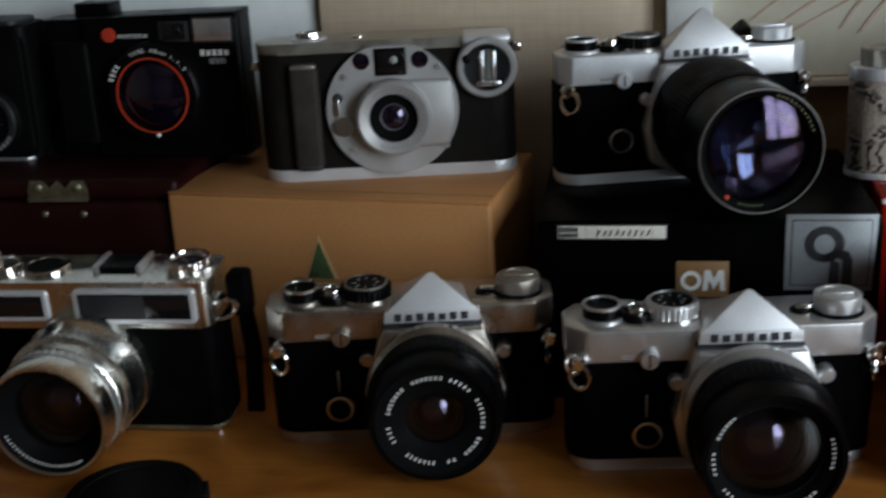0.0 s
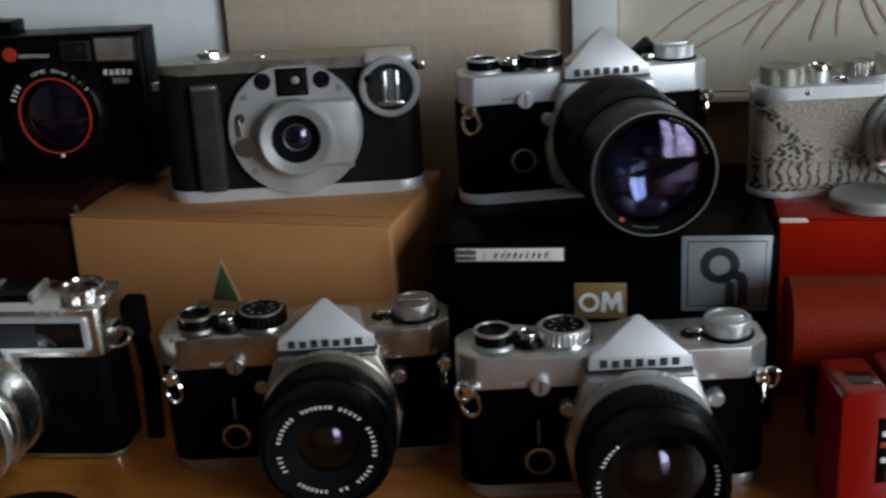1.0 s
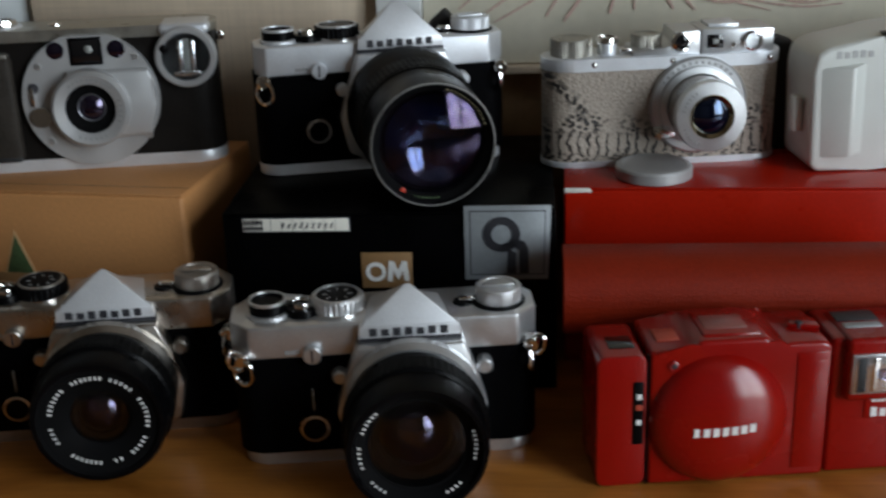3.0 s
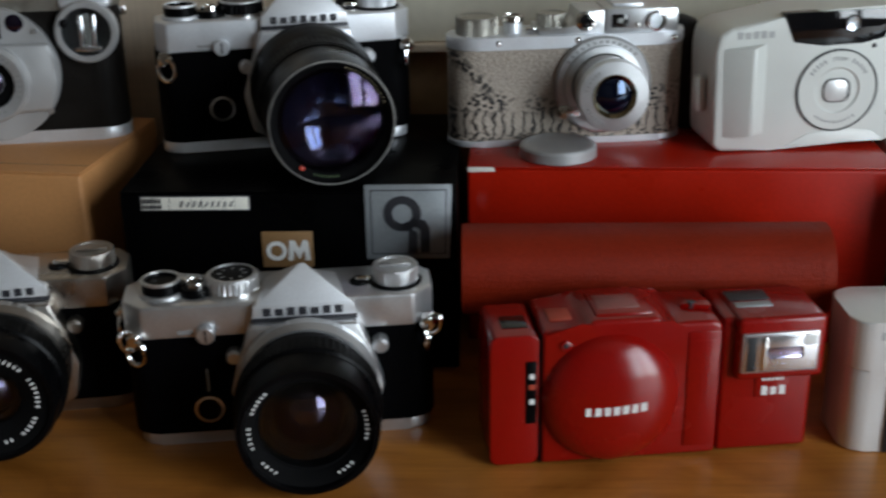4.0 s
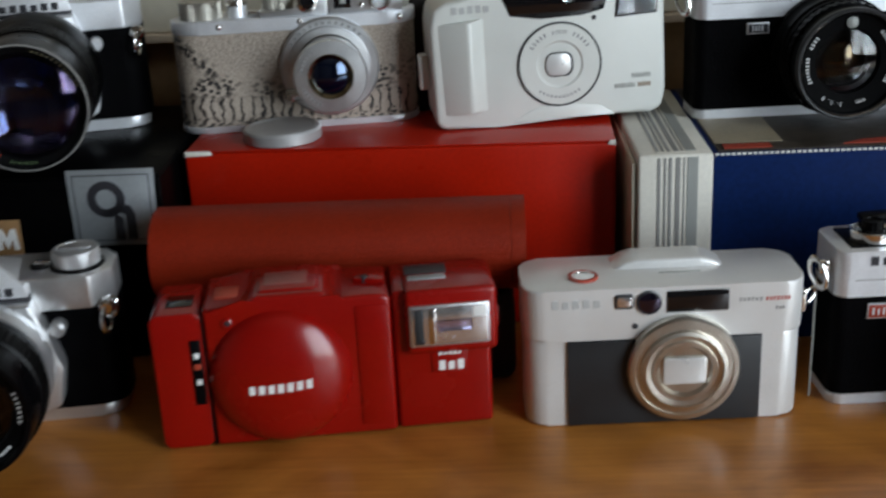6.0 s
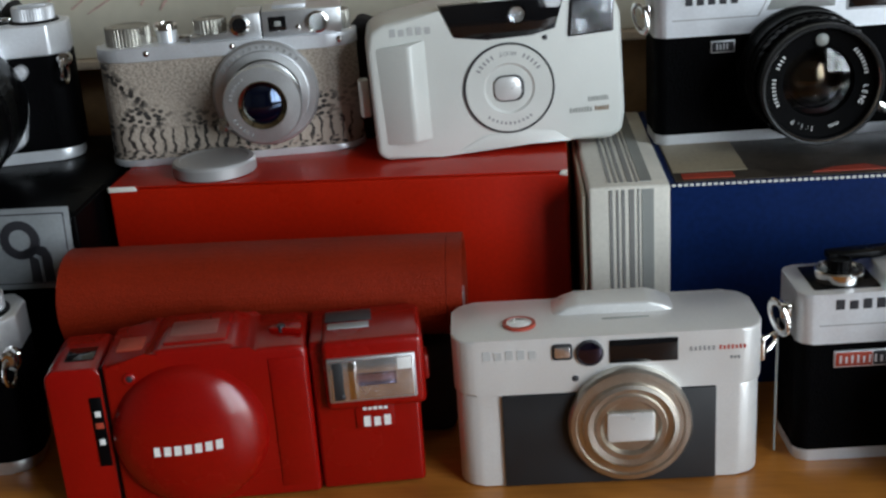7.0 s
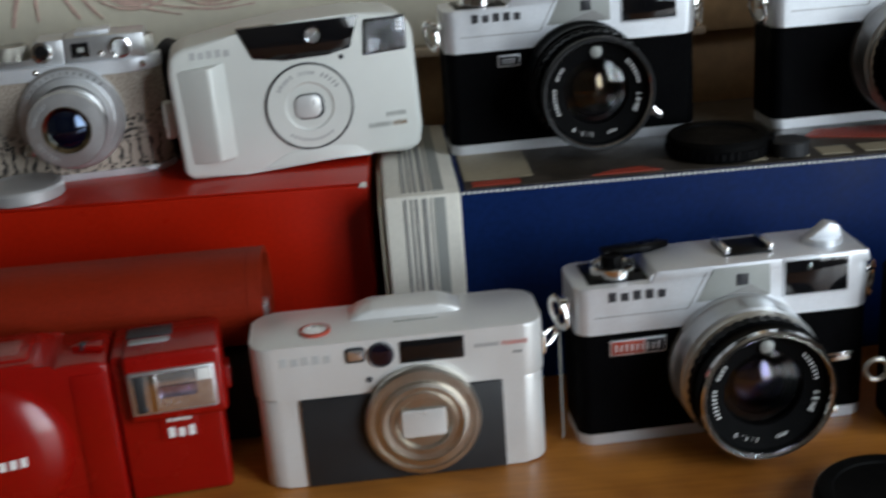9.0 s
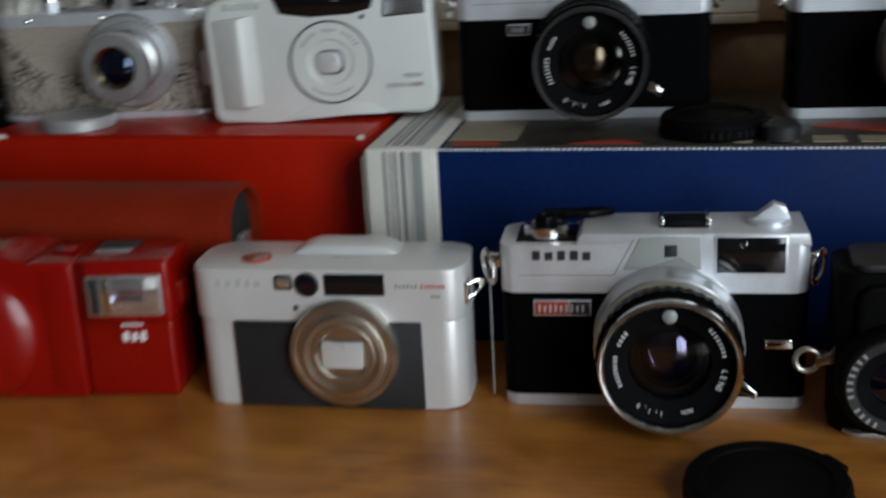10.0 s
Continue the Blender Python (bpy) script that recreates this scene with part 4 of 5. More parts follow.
def old_rangefinder(m):
    c = thing("rangefinder_camera", m, "worn chrome rangefinder camera with a silver lens barrel", "camera", "film cameras")
    part("body", plan_shape(rounded(0, 133, 0, 34, 8, 5), 4, 58, 0.6), LEATHER, c, "black leatherette body")
    part("bottom_plate", plan_shape(rounded(0.6, 132.4, 0.5, 33.5, 8, 5), 1.5, 4, 0.4), TARNISH, c)
    for x in (8, 127):
        part("foot", lathe([(3, 0), (3, 1.6), (0, 1.6)], (x, 5), "z"), POLISH, c)
    part("top_plate", plan_shape(rounded(-0.3, 133.3, -0.8, 34.8, 5, 5), 58, 82, 1.6, 3), BARREL, c, "worn satin chrome top plate")
    part("window_rim", front_shape(rounded(66, 127, 61, 79, 2.5, 3), -2.6, 1, 0.6), CHROME, c)
    part("viewfinder_window", front_shape([(69, 63.6), (124.5, 63.6), (124.5, 76.6), (69, 76.6)], -2.9, 0, 0.2), SMOKE, c, "wide dark viewfinder window")
    part("window_mask", front_shape([(70, 64.4), (102, 64.4), (102, 75.8), (70, 75.8)], -3.1, 0, 0.1), DARKP, c)
    part("window_eye", lathe([(3.4, -3.4), (3.4, 0), (0, -3.4)], (76, 70)), INK, c)
    part("window_rim", front_shape(rounded(2, 53, 62, 78, 2.5, 3), -2.2, 1, 0.6), CHROME, c)
    part("meter_window", front_shape([(5, 64.5), (50.5, 64.5), (50.5, 75.6), (5, 75.6)], -2.5, 0, 0.2), SMOKE, c, "dark meter window")
    cx, cz = 68, 35
    part("lens_base", lathe([(31.5, 0), (31.5, -8), (30.5, -9.5), (30, -18), (31, -19), (31, -26), (29, -27)], (cx, cz)), BARREL, c, "silver lens barrel")
    part("lens_barrel", lathe([(29, -26.5), (29, -34), (28, -35), (28, -40), (28.8, -41), (28.8, -50), (27.6, -52.5), (26.4, -52)], (cx, cz)), BARREL, c, "bright silver lens barrel")
    part("focus_ring", grip_ring(cx, cz, 29.2, -39.6, -35.4, 46, 0.5), WORN, c)
    part("front_ring", lathe([(26.4, -52), (25.4, -50), (23, -47), (19.5, -43), (19, -42)], (cx, cz)), FLAT, c)
    part("ring_lettering", arc_bars(cx, cz, 24.4, 1.3, -49.4, ((300, 200),), 4.5), WHITE, c)
    lens_glass(c, cx, cz, -43, 19, COATED, 13)
    part("rewind_knob", knob(120, 16, 82, 11, 6.5, 30, 0.4, 1.4), POLISH, c, "bright fluted rewind knob")
    part("counter_dial", knob(47, 16, 82, 12, 3, 0, 0.4, 0.7), POLISH, c)
    part("counter_face", lathe([(0, 84.6), (9, 84.6), (9, 84.0)], (47, 16), "z"), BLACK, c)
    part("speed_dial", knob(24, 16, 82, 10, 4, 0, 0.4, 0.8), POLISH, c)
    part("release_button", knob(18, 20, 84, 4, 6), POLISH, c)
    part("hot_shoe", block(74, 96, 12, 30, 82, 84.4, 0.4), BLACK, c)
    for x in (73, 95):
        part("shoe_rail", block(x, x + 2.4, 10, 30, 82, 86, 0.4), WORN, c)
    part("lug", lathe([(3, 12), (3, 4)], (135, 69)), POLISH, c)
    part("strap_ring", loop((136.5, 8, 64), 4.6, 1.0, (90, 70, 0), 1.6), POLISH, c)
    part("strap_clip", block(139, 150, 8, 20, 60, 82, 2.4, 3), LEATHER, c, "black leather strap end")
    part("strap_tail", front_shape([(140, 4), (149, 4), (151, 40), (149, 64), (141, 64), (143, 40)], 14, 17, 0.8), LEATHER, c)
    return c


old_rangefinder(place(-0.2955, 0.4505, 0, 1.7, 0, 3.5))


# ---- silver compact with a disc front and a round flash, on the tan box ----
def disc_compact(m):
    c = thing("compact_camera", m, "dark brown leather compact camera with silver disc front and round flash", "camera", "film cameras")
    part("body", plan_shape(rounded(0, 141, 0, 30, 13, 6), 11, 76, 0.5), GREYLEATHER, c, "dark brown leather covering")
    part("bottom_plate", plan_shape(rounded(-0.3, 141.3, -0.8, 30.6, 13.4, 6), 5, 11.5, 0.8), CHROME, c)
    # darker metal here puts the brownish reflection into the top plate's colour
    part("top_plate", plan_shape(rounded(-0.3, 141.3, -0.6, 30.6, 13.4, 6), 75.5, 81.5, 1.4, 3), KNURL, c)
    part("grip", block(18, 34, -5, 3, 12, 69, 3, 4), GRIPLEATHER, c, "upright finger grip")
    part("grip_cap", block(19, 33, -5.2, 3, 67.5, 70.5, 1.4), KNURL, c)
    part("grip_cap", block(20, 33, -5.2, 3, 11.6, 15, 1.2), DARKP, c)
    cx, cz = 73.5, 44
    disc = [(x, z) for x, z in circle(cx, cz, 36, 72)]
    disc = [(x, min(z, 78.5)) for x, z in disc]
    part("front_disc", front_shape(disc, -4.2, 1, 0.8, 2), SATIN, c, "round satin silver front plate")
    part("lens_shoulder", front_shape([(cx - 12, 60), (106, 60), (108, 52), (109, 40), (104, 24), (cx, 22)], -8, -3, 2.2, 3), SATIN, c)
    part("lens_collar", lathe([(20.5, -4), (20.5, -13), (19.4, -14.4), (18.6, -14.4)], (74, 40.8)), SATIN, c)
    part("lens_ring", lathe([(19.2, -14.2), (18.6, -15), (13.4, -13.4), (13, -12.6)], (74, 40.8)), SATIN, c)
    part("ring_lettering", arc_bars(74, 40.8, 16, 1.3, -14.4, ((130, 40), (20, -30), (-60, -120)), 9), GREYINK, c)
    part("lens_cone", lathe([(13, -12.6), (12.6, -11), (7, -8.8), (0, -8.6)], (74, 40.8)), FLAT, c)
    part("lens_element", dome(74, 40.8, 6.8, -9.0, 2.6), COATED, c, "small coated lens")
    part("lens_edge", lathe([(7.4, -9.0), (7.2, -9.8), (6.7, -9.2)], (74, 40.8)), WORN, c)
    part("viewfinder_frame", front_shape([(65, 62.6), (82.2, 62.6), (82.2, 77.4), (65, 77.4)], -4.8, 0, 0.4), BLACK, c)
    part("viewfinder_window", front_shape([(66.5, 64), (80.7, 64), (80.7, 76), (66.5, 76)], -5.1, -4, 0.2), SMOKE, c, "dark viewfinder window")
    part("viewfinder_eye", dome(75.5, 71, 2.2, -5.0, 1.0), GREYP, c)
    part("sensor_window", dome(58, 71, 4.6, -4.5, 0.7), COATED, c, "round sensor window")
    part("sensor_window", dome(89.5, 70.5, 4.6, -4.5, 0.7), COATED, c, "round sensor window")
    for x, z in ((48, 63), (99, 66), (50, 22), (102, 23)):
        part("screw", lathe([(1.8, -4.0), (1.7, -4.9), (0, -4.9)], (x, z)), WORN, c)
    part("switch_slot", front_shape(circle(44, 51.5, 2.8, 20), -4.5, -3, 0.1), INK, c, "dark switch slot")
    part("switch_lever", block(42.6, 44.4, -6.5, -4, 42, 52, 0.4), POLISH, c)
    part("switch_foot", lathe([(6, -4), (5.4, -6.4), (0, -6.4)], (46.5, 36)), POLISH, c)
    part("flash_ring", lathe([(16.4, -0.2), (16.4, -5), (15.4, -6), (13, -6), (12.4, -5)], (125.5, 64.5)), SATIN, c, "silver ring of the round flash")
    part("flash_reflector", lathe([(12.6, -4.6), (9, -1.5), (0, 0.5)], (125.5, 64.5)), DARKP, c)
    part("flash_tube", block(121, 124.5, -4.6, -1, 56, 74, 1.2), SILVERFOIL, c, "bright upright flash tube")
    part("flash_tube", block(127.5, 131, -4.6, -1, 56, 74, 1.2), SILVERFOIL, c)
    part("flash_tube", block(124.5, 127.5, -3.8, -1, 56, 74, 0.4), GREYP, c)
    part("flash_foot", block(118.5, 133, -4.9, -1, 54, 57, 0.6), SILVERFOIL, c)
    part("flash_glass", lathe([(12.8, -5.0), (12.8, -5.6), (0, -5.9)], (125.5, 64.5)), CLEAR, c)
    part("flash_sensor", dome(114.5, 69.5, 2.4, -6.0, 1.0), BLACK, c)
    part("release_button", knob(29, 14, 81.5, 7, 4, 8, 0.6, 0.8), POLISH, c)
    part("release_seat", knob(29, 14, 81, 10, 1.4), CHROME, c)
    part("top_stud", knob(56, 14, 81.3, 4, 1.0), POLISH, c)
    part("flash_top", block(112, 139, -4, 20, 76, 82.2, 3, 3), CHROME, c)
    part("lug", block(140.5, 145, 10, 14, 70, 75, 1.2), POLISH, c)
    part("lug", block(-4, 0.5, 10, 14, 66, 71, 1.2), POLISH, c)
    return c


disc_compact(place(-0.1668, 0.5660, 0.0927, 9.3))


# ---- snakeskin screw-mount rangefinder, on the red box ----
def snakeskin(m):
    c = thing("rangefinder_camera", m, "vintage chrome rangefinder camera covered in pale snakeskin", "camera", "film cameras")
    part("body", plan_shape(rounded(-4, 121, 0, 30, 14.5, 8), 5.2, 54, 0.3), SNAKE, c, "pale snakeskin covering with dark spots")
    part("bottom_plate", plan_shape(rounded(-4.6, 121.6, -0.8, 30.6, 15, 8), 2.1, 5.4, 0.7), CHROME, c)
    part("top_plate", plan_shape(rounded(-4.6, 121.6, -0.8, 30.6, 15, 8), 53.5, 60, 0.9), CHROME, c)
    part("finder_housing", front_shape([(42, 59.5), (42, 63), (60, 63), (63, 66), (63, 72), (76.4, 72), (76.4, 59.5)], 2, 27, 0.8, 2), WORN, c)
    part("finder_housing", front_shape([(77, 59.5), (77, 72.5), (115, 72), (115, 59.5)], 1.6, 27, 0.8, 2), WORN, c)
    part("rangefinder_eye", lathe([(5, 2.2), (5, 0.4), (3.6, 0), (3.2, 1.5)], (66.5, 66.8)), POLISH, c)
    part("rangefinder_glass", dome(66.5, 66.8, 3.4, 1.4, 0.4), SMOKE, c)
    part("rangefinder_eye", lathe([(5.2, 2), (5.2, -0.4), (4.2, -0.8), (3.6, 1)], (103.5, 66)), POLISH, c)
    part("rangefinder_glass", dome(103.5, 66, 3.9, 0.8, 0.5), CLEAR, c, "round glass window")
    part("viewfinder_window", front_shape([(80, 62.6), (88.6, 62.6), (88.6, 69.6), (80, 69.6)], 1.3, 3, 0.2), SMOKE, c)
    part("viewfinder_eye", front_shape([(83, 65), (86, 65), (86, 67.4), (83, 67.4)], 1.0, 2, 0.1), GREYP, c)
    for x, z, y in ((21, 57, -0.8), (62, 57.5, -0.8), (113, 57, -0.8), (94, 63.6, 1.6)):
        part("screw", dome(x, z, 1.5, y, 0.7), POLISH, c)
    part("wind_knob", knob(11.5, 14, 60, 11, 9, 40, 0.4, 0.5), KNURL, c, "knurled winding knob")
    part("release_button", knob(30, 13, 60, 5, 6), CHROME, c)
    part("release_button", knob(30, 13, 66, 6, 3, 0, 0.3, 0.8), POLISH, c)
    part("lever", block(36, 42, 8, 11, 60, 63, 0.8), POLISH, c)
    part("speed_dial", knob(51, 15, 63, 8, 6.4, 26, 0.4, 0.5), KNURL, c, "fluted speed dial")
    part("rewind_knob", knob(111, 16, 60, 8, 9, 30, 0.4, 0.5), KNURL, c)
    part("accessory_shoe", block(82, 98, 8, 24, 72, 74, 0.3), CHROME, c)
    cx, cz = 75.5, 34
    part("lens_flange", lathe([(25.5, 0), (25.5, -2.4), (24.4, -3.4), (21, -3.4), (20.6, -5.2), (17.4, -5.6), (17, -6)], (cx, cz)), WORN, c, "round chrome lens flange")
    part("flange_lettering", arc_bars(cx, cz, 22.6, 1.6, -3.5, ((150, 40),), 8), GREYINK, c)
    part("lens_tube", lathe([(17, -5.5), (16.4, -6.5), (15.4, -16), (15.4, -22)], (cx, cz)), POLISH, c)
    part("lens_barrel", lathe([(15.2, -21), (18.2, -22), (18.4, -27), (17.8, -28.4), (11.5, -29), (11, -28)], (cx, cz)), WORN, c, "collapsible silver lens barrel")
    part("barrel_lettering", arc_bars(cx, cz, 14.8, 1.4, -28.9, ((250, 200), (170, 120)), 8), GREYINK, c)
    part("aperture_ring", lathe([(11.3, -28.6), (11, -29.2), (9.2, -27.6), (9, -26.5)], (cx, cz)), AMBER, c, "thin amber ring")
    part("lens_element", dome(cx, cz, 9.2, -26.8, 2.6), COATBLUE, c, "blue coated lens element")
    part("focus_tab", lathe([(2.4, -3), (2.4, -9), (1.6, -10), (0, -10)], (cx - 22, cz - 14)), POLISH, c)
    part("focus_arm", block(cx - 24, cx - 12, -5.5, -3.4, cz - 16, cz - 10, 0.8), POLISH, c)
    return c


snakeskin(place(0.1525, 0.5695, 0.0938, 7.5))
bundle = thing("strap_bundle", place(0.262, 0.603, 0.0959), "bundled black camera strap behind the cameras", "strap")
part("strap", front_shape([(0, 0), (26, 0), (28, 22), (24, 40), (20, 58), (9, 62), (1, 52), (4, 30)], 0, 16, 2.5, 3), FELT, bundle)
cap = thing("lens_cap", place(0.2035, 0.5565, 0.0959), "brushed metal push-on lens cap on the red box", "lens cap")
part("shell", lathe([(0, 0.2), (19, 0), (19.8, 0.6), (19.8, 5.2), (19, 6.4), (16.5, 6.8), (16, 6.4), (0, 6.4)], (0, 0), "z"), SATIN, cap)


# ---- pale zoom compact ----
def zoom_compact(m):
    c = thing("compact_camera", m, "pale grey plastic zoom compact camera with closed lens cover", "camera", "film cameras")
    out = [(0, 4), (4, 0.5), (30, 0), (80, 2.0), (110, 0), (116.5, 3), (118.5, 12), (118, 60), (115.5, 66), (108, 70), (88, 71.5), (60, 71), (38, 69), (8, 64.5), (1.5, 61), (-0.5, 52)]
    part("body", front_shape(out, 0, 40, 3.2, 4), PALEP, c, "pale grey rounded shell")
    part("base_shade", front_shape([(38, 1.4), (50, 7.5), (66, 9.5), (84, 7), (92, 1.4), (66, 2)], -0.5, 2, 0.3), PALEP, c)
    part("window_panel", front_shape([(34, 70.4), (92, 70.2), (87, 55.5), (76, 53.2), (55, 53), (40, 55.5)], -0.8, 6, 0.5), SMOKE, c, "dark glossy window panel")
    part("panel_eye", dome(69.5, 63.5, 4.4, -0.8, 2.4), CLEAR, c)
    part("panel_eye_back", dome(69.5, 63.5, 3.9, -0.7, 0.4), SILVERFOIL, c)
    part("flash_frame", front_shape([(92.6, 50.8), (114, 51.6), (114.6, 68), (94.4, 68)], -1.0, 4, 0.6), DARKP, c)
    part("flash_reflector", front_shape([(93.6, 51.8), (113, 52.6), (113.6, 67), (95.2, 67)], -1.4, 2, 0.3), SILVERFOIL, c, "patterned bright flash window")
    part("flash_glass", front_shape([(93.6, 51.8), (113, 52.6), (113.6, 67), (95.2, 67)], -2.0, -1.6, 0.1), CLEAR, c)
    wedge = bmesh.new()
    solid(wedge, [(2.5, 0.5, 54), (27, 0.5, 56), (27, 0.5, 9), (4, 0.5, 8)], [(17.5, -5.4, 54.5), (19.5, -5.4, 55), (19.5, -5.4, 9.6), (17.5, -5.4, 9.2)])
    part("grip_ridge", bevelled(wedge, 0.8, 2), PALEP, c, "raised upright grip ridge")
    part("brand_mark", bars(11, 31, 58.6, 62.2, -0.15, 5, 0.15, 0.36), FAINT, c, "faint grey brand marks")
    cx, cz = 64, 29.6
    part("lens_circle", lathe([(21.4, -0.3), (21.4, -0.9), (20.6, -0.9), (20.6, -0.3)], (cx, cz)), DARKP, c, "thin dark circle")
    part("lens_plate", lathe([(20.5, -0.2), (20.3, -0.75), (12, -0.75), (11.4, -0.2), (10, 0.4), (0, 0.4)], (cx, cz)), PALEP, c)
    part("ring_lettering", arc_bars(cx, cz, 16.6, 2.0, -0.8, ((150, 112), (66, 28)), 7.5), GREYINK, c)
    part("ring_words", arc_words("ZOOM", 2.6, cx, cz, 16.4, -0.85, 90), GREYINK, c)
    part("ring_lettering", arc_bars(cx, cz, 16.6, 1.4, -0.8, ((-132, -52),), 7), GREYINK, c)
    part("shutter_frame", front_shape(rounded(cx - 7, cx + 7, cz - 6.2, cz + 6.2, 4.2, 4), -0.9, 0.6, 0.3), DARKP, c)
    part("shutter_cover", front_shape(rounded(cx - 7, cx + 5.6, cz - 5.6, cz + 5.6, 4, 4), -1.3, 0.4, 0.4), SILVERP, c, "closed white lens shutter")
    part("sensor_dot", dome(82, 51.6, 1.2, -0.4, 0.4), INK, c)
    part("model_mark", bars(101, 111, 19.4, 21.8, -0.15, 8, 0.15, 0.5), GREYP, c)
    part("model_mark", bars(92, 103, 14.6, 17.0, -0.15, 8, 0.15, 0.5), GREYP, c)
    part("model_mark", bars(104, 111, 14.6, 17.0, -0.15, 6, 0.15, 0.5), BROWNLAB, c)
    part("strap_bar", block(-6, -1, 10, 18, 20, 38, 1.2), PALEP, c)
    return c


zoom_compact(place(0.2822, 0.5565, 0.0958, 7.8, -1.2))


# ---- silver zoom compact ----
def silver_compact(m):
    c = thing("compact_camera", m, "silver and dark grey compact zoom camera with champagne lens ring", "camera", "film cameras")
    part("body", plan_shape(rounded(-5.6, 110.6, 1, 38, 9, 6), 0.5, 40.0, 1.0), SILVERP, c)
    part("upper_shell", plan_shape(rounded(-6.2, 111.2, 0, 38.6, 9, 6), 40.2, 63, 3.0, 4), SILVERP, c, "silver rounded upper shell")
    part("top_hump", front_shape([(30, 61), (38, 65.6), (43, 67), (71, 67), (76, 65.6), (84, 61)], 21, 37, 1.6, 3), SILVERP, c)
    part("front_panel", front_shape([(11.8, 0.8), (93, 0.8), (93, 39.6), (11.8, 39.6)], -0.6, 3, 0.5), DARKP, c, "dark grey textured front panel")
    cx, cz = 60, 27
    part("lens_ring", lathe([(23.5, 0), (23.5, -4), (22.6, -5.2), (20.8, -5.4), (20.4, -4.6), (18.4, -4.8), (18, -6.4), (16.4, -6.8), (16, -5.8), (14, -5.4), (13.4, -6.4), (11.6, -6.4), (10.5, -4.6), (0, -4.2)], (cx, cz)), BRASSY, c, "stepped champagne metal lens ring")
    part("shutter_frame", front_shape(rounded(cx - 9.3, cx + 9.3, cz - 6.4, cz + 6.4, 1.4, 3), -5.4, -4, 0.2), BRASSY, c)
    part("shutter_cover", front_shape(rounded(cx - 8.8, cx + 8.8, cz - 5.9, cz + 5.9, 1.2, 3), -5.9, -4, 0.2), SILVERP, c, "pale closed lens shutter")
    part("sensor_window", lathe([(5.2, 0), (5.2, -1), (4.6, -1.3), (4.2, -0.6)], (45.6, 56.4)), INK, c)
    part("sensor_glass", dome(45.6, 56.4, 4.8, -0.9, 0.7), COATED, c, "round dark sensor window")
    part("viewfinder_window", front_shape([(53, 51.6), (78.6, 51.6), (78.6, 61), (53, 61)], -0.6, 2, 0.3), SMOKE, c, "dark flash and viewfinder window")
    part("lamp_frame", front_shape(rounded(31.5, 39.2, 54, 60.4, 1.2, 3), -0.7, 1, 0.2), DARKP, c)
    part("lamp_window", front_shape(rounded(32.4, 38.3, 55, 59.5, 0.8, 3), -1.0, 0, 0.1), SILVERFOIL, c)
    part("sensor_dot", dome(40, 46, 1.3, -0.2, 0.5), INK, c)
    part("brand_mark", bars(5.5, 27, 55.0, 58.6, -0.1, 5, 0.15, 0.36), FAINT, c, "faint raised brand marks")
    part("model_mark", bars(83, 93, 55, 56.7, -0.1, 6, 0.12, 0.5), GREYINK, c)
    part("model_mark", bars(94, 104.5, 55, 56.7, -0.1, 7, 0.12, 0.55), REDINK, c)
    part("model_mark", bars(98, 102, 51, 52.2, -0.1, 3, 0.15, 0.3), GREYINK, c)
    part("release_ring", lathe([(6.4, 62.6), (6.4, 64.0), (5.2, 64.2), (5, 63.6)], (20, 14), "z"), ORANGE, c, "red edged release button ring")
    part("release_button", knob(20, 14, 62.4, 5, 1.6, 0, 0.3, 0.3), POLISH, c)
    part("top_line", block(52, 70, 15, 16, 62.7, 63.3, 0.1), GREYP, c)
    part("strap_lug", block(110.2, 112.6, 6, 11, 46, 56, 0.8), POLISH, c)
    part("strap_ring", loop((113.8, 9, 52), 2.6, 0.7, (90, 60, 30), 1.9), POLISH, c)
    return c


silver_compact(place(0.3268, 0.4215, 0, 2.2))


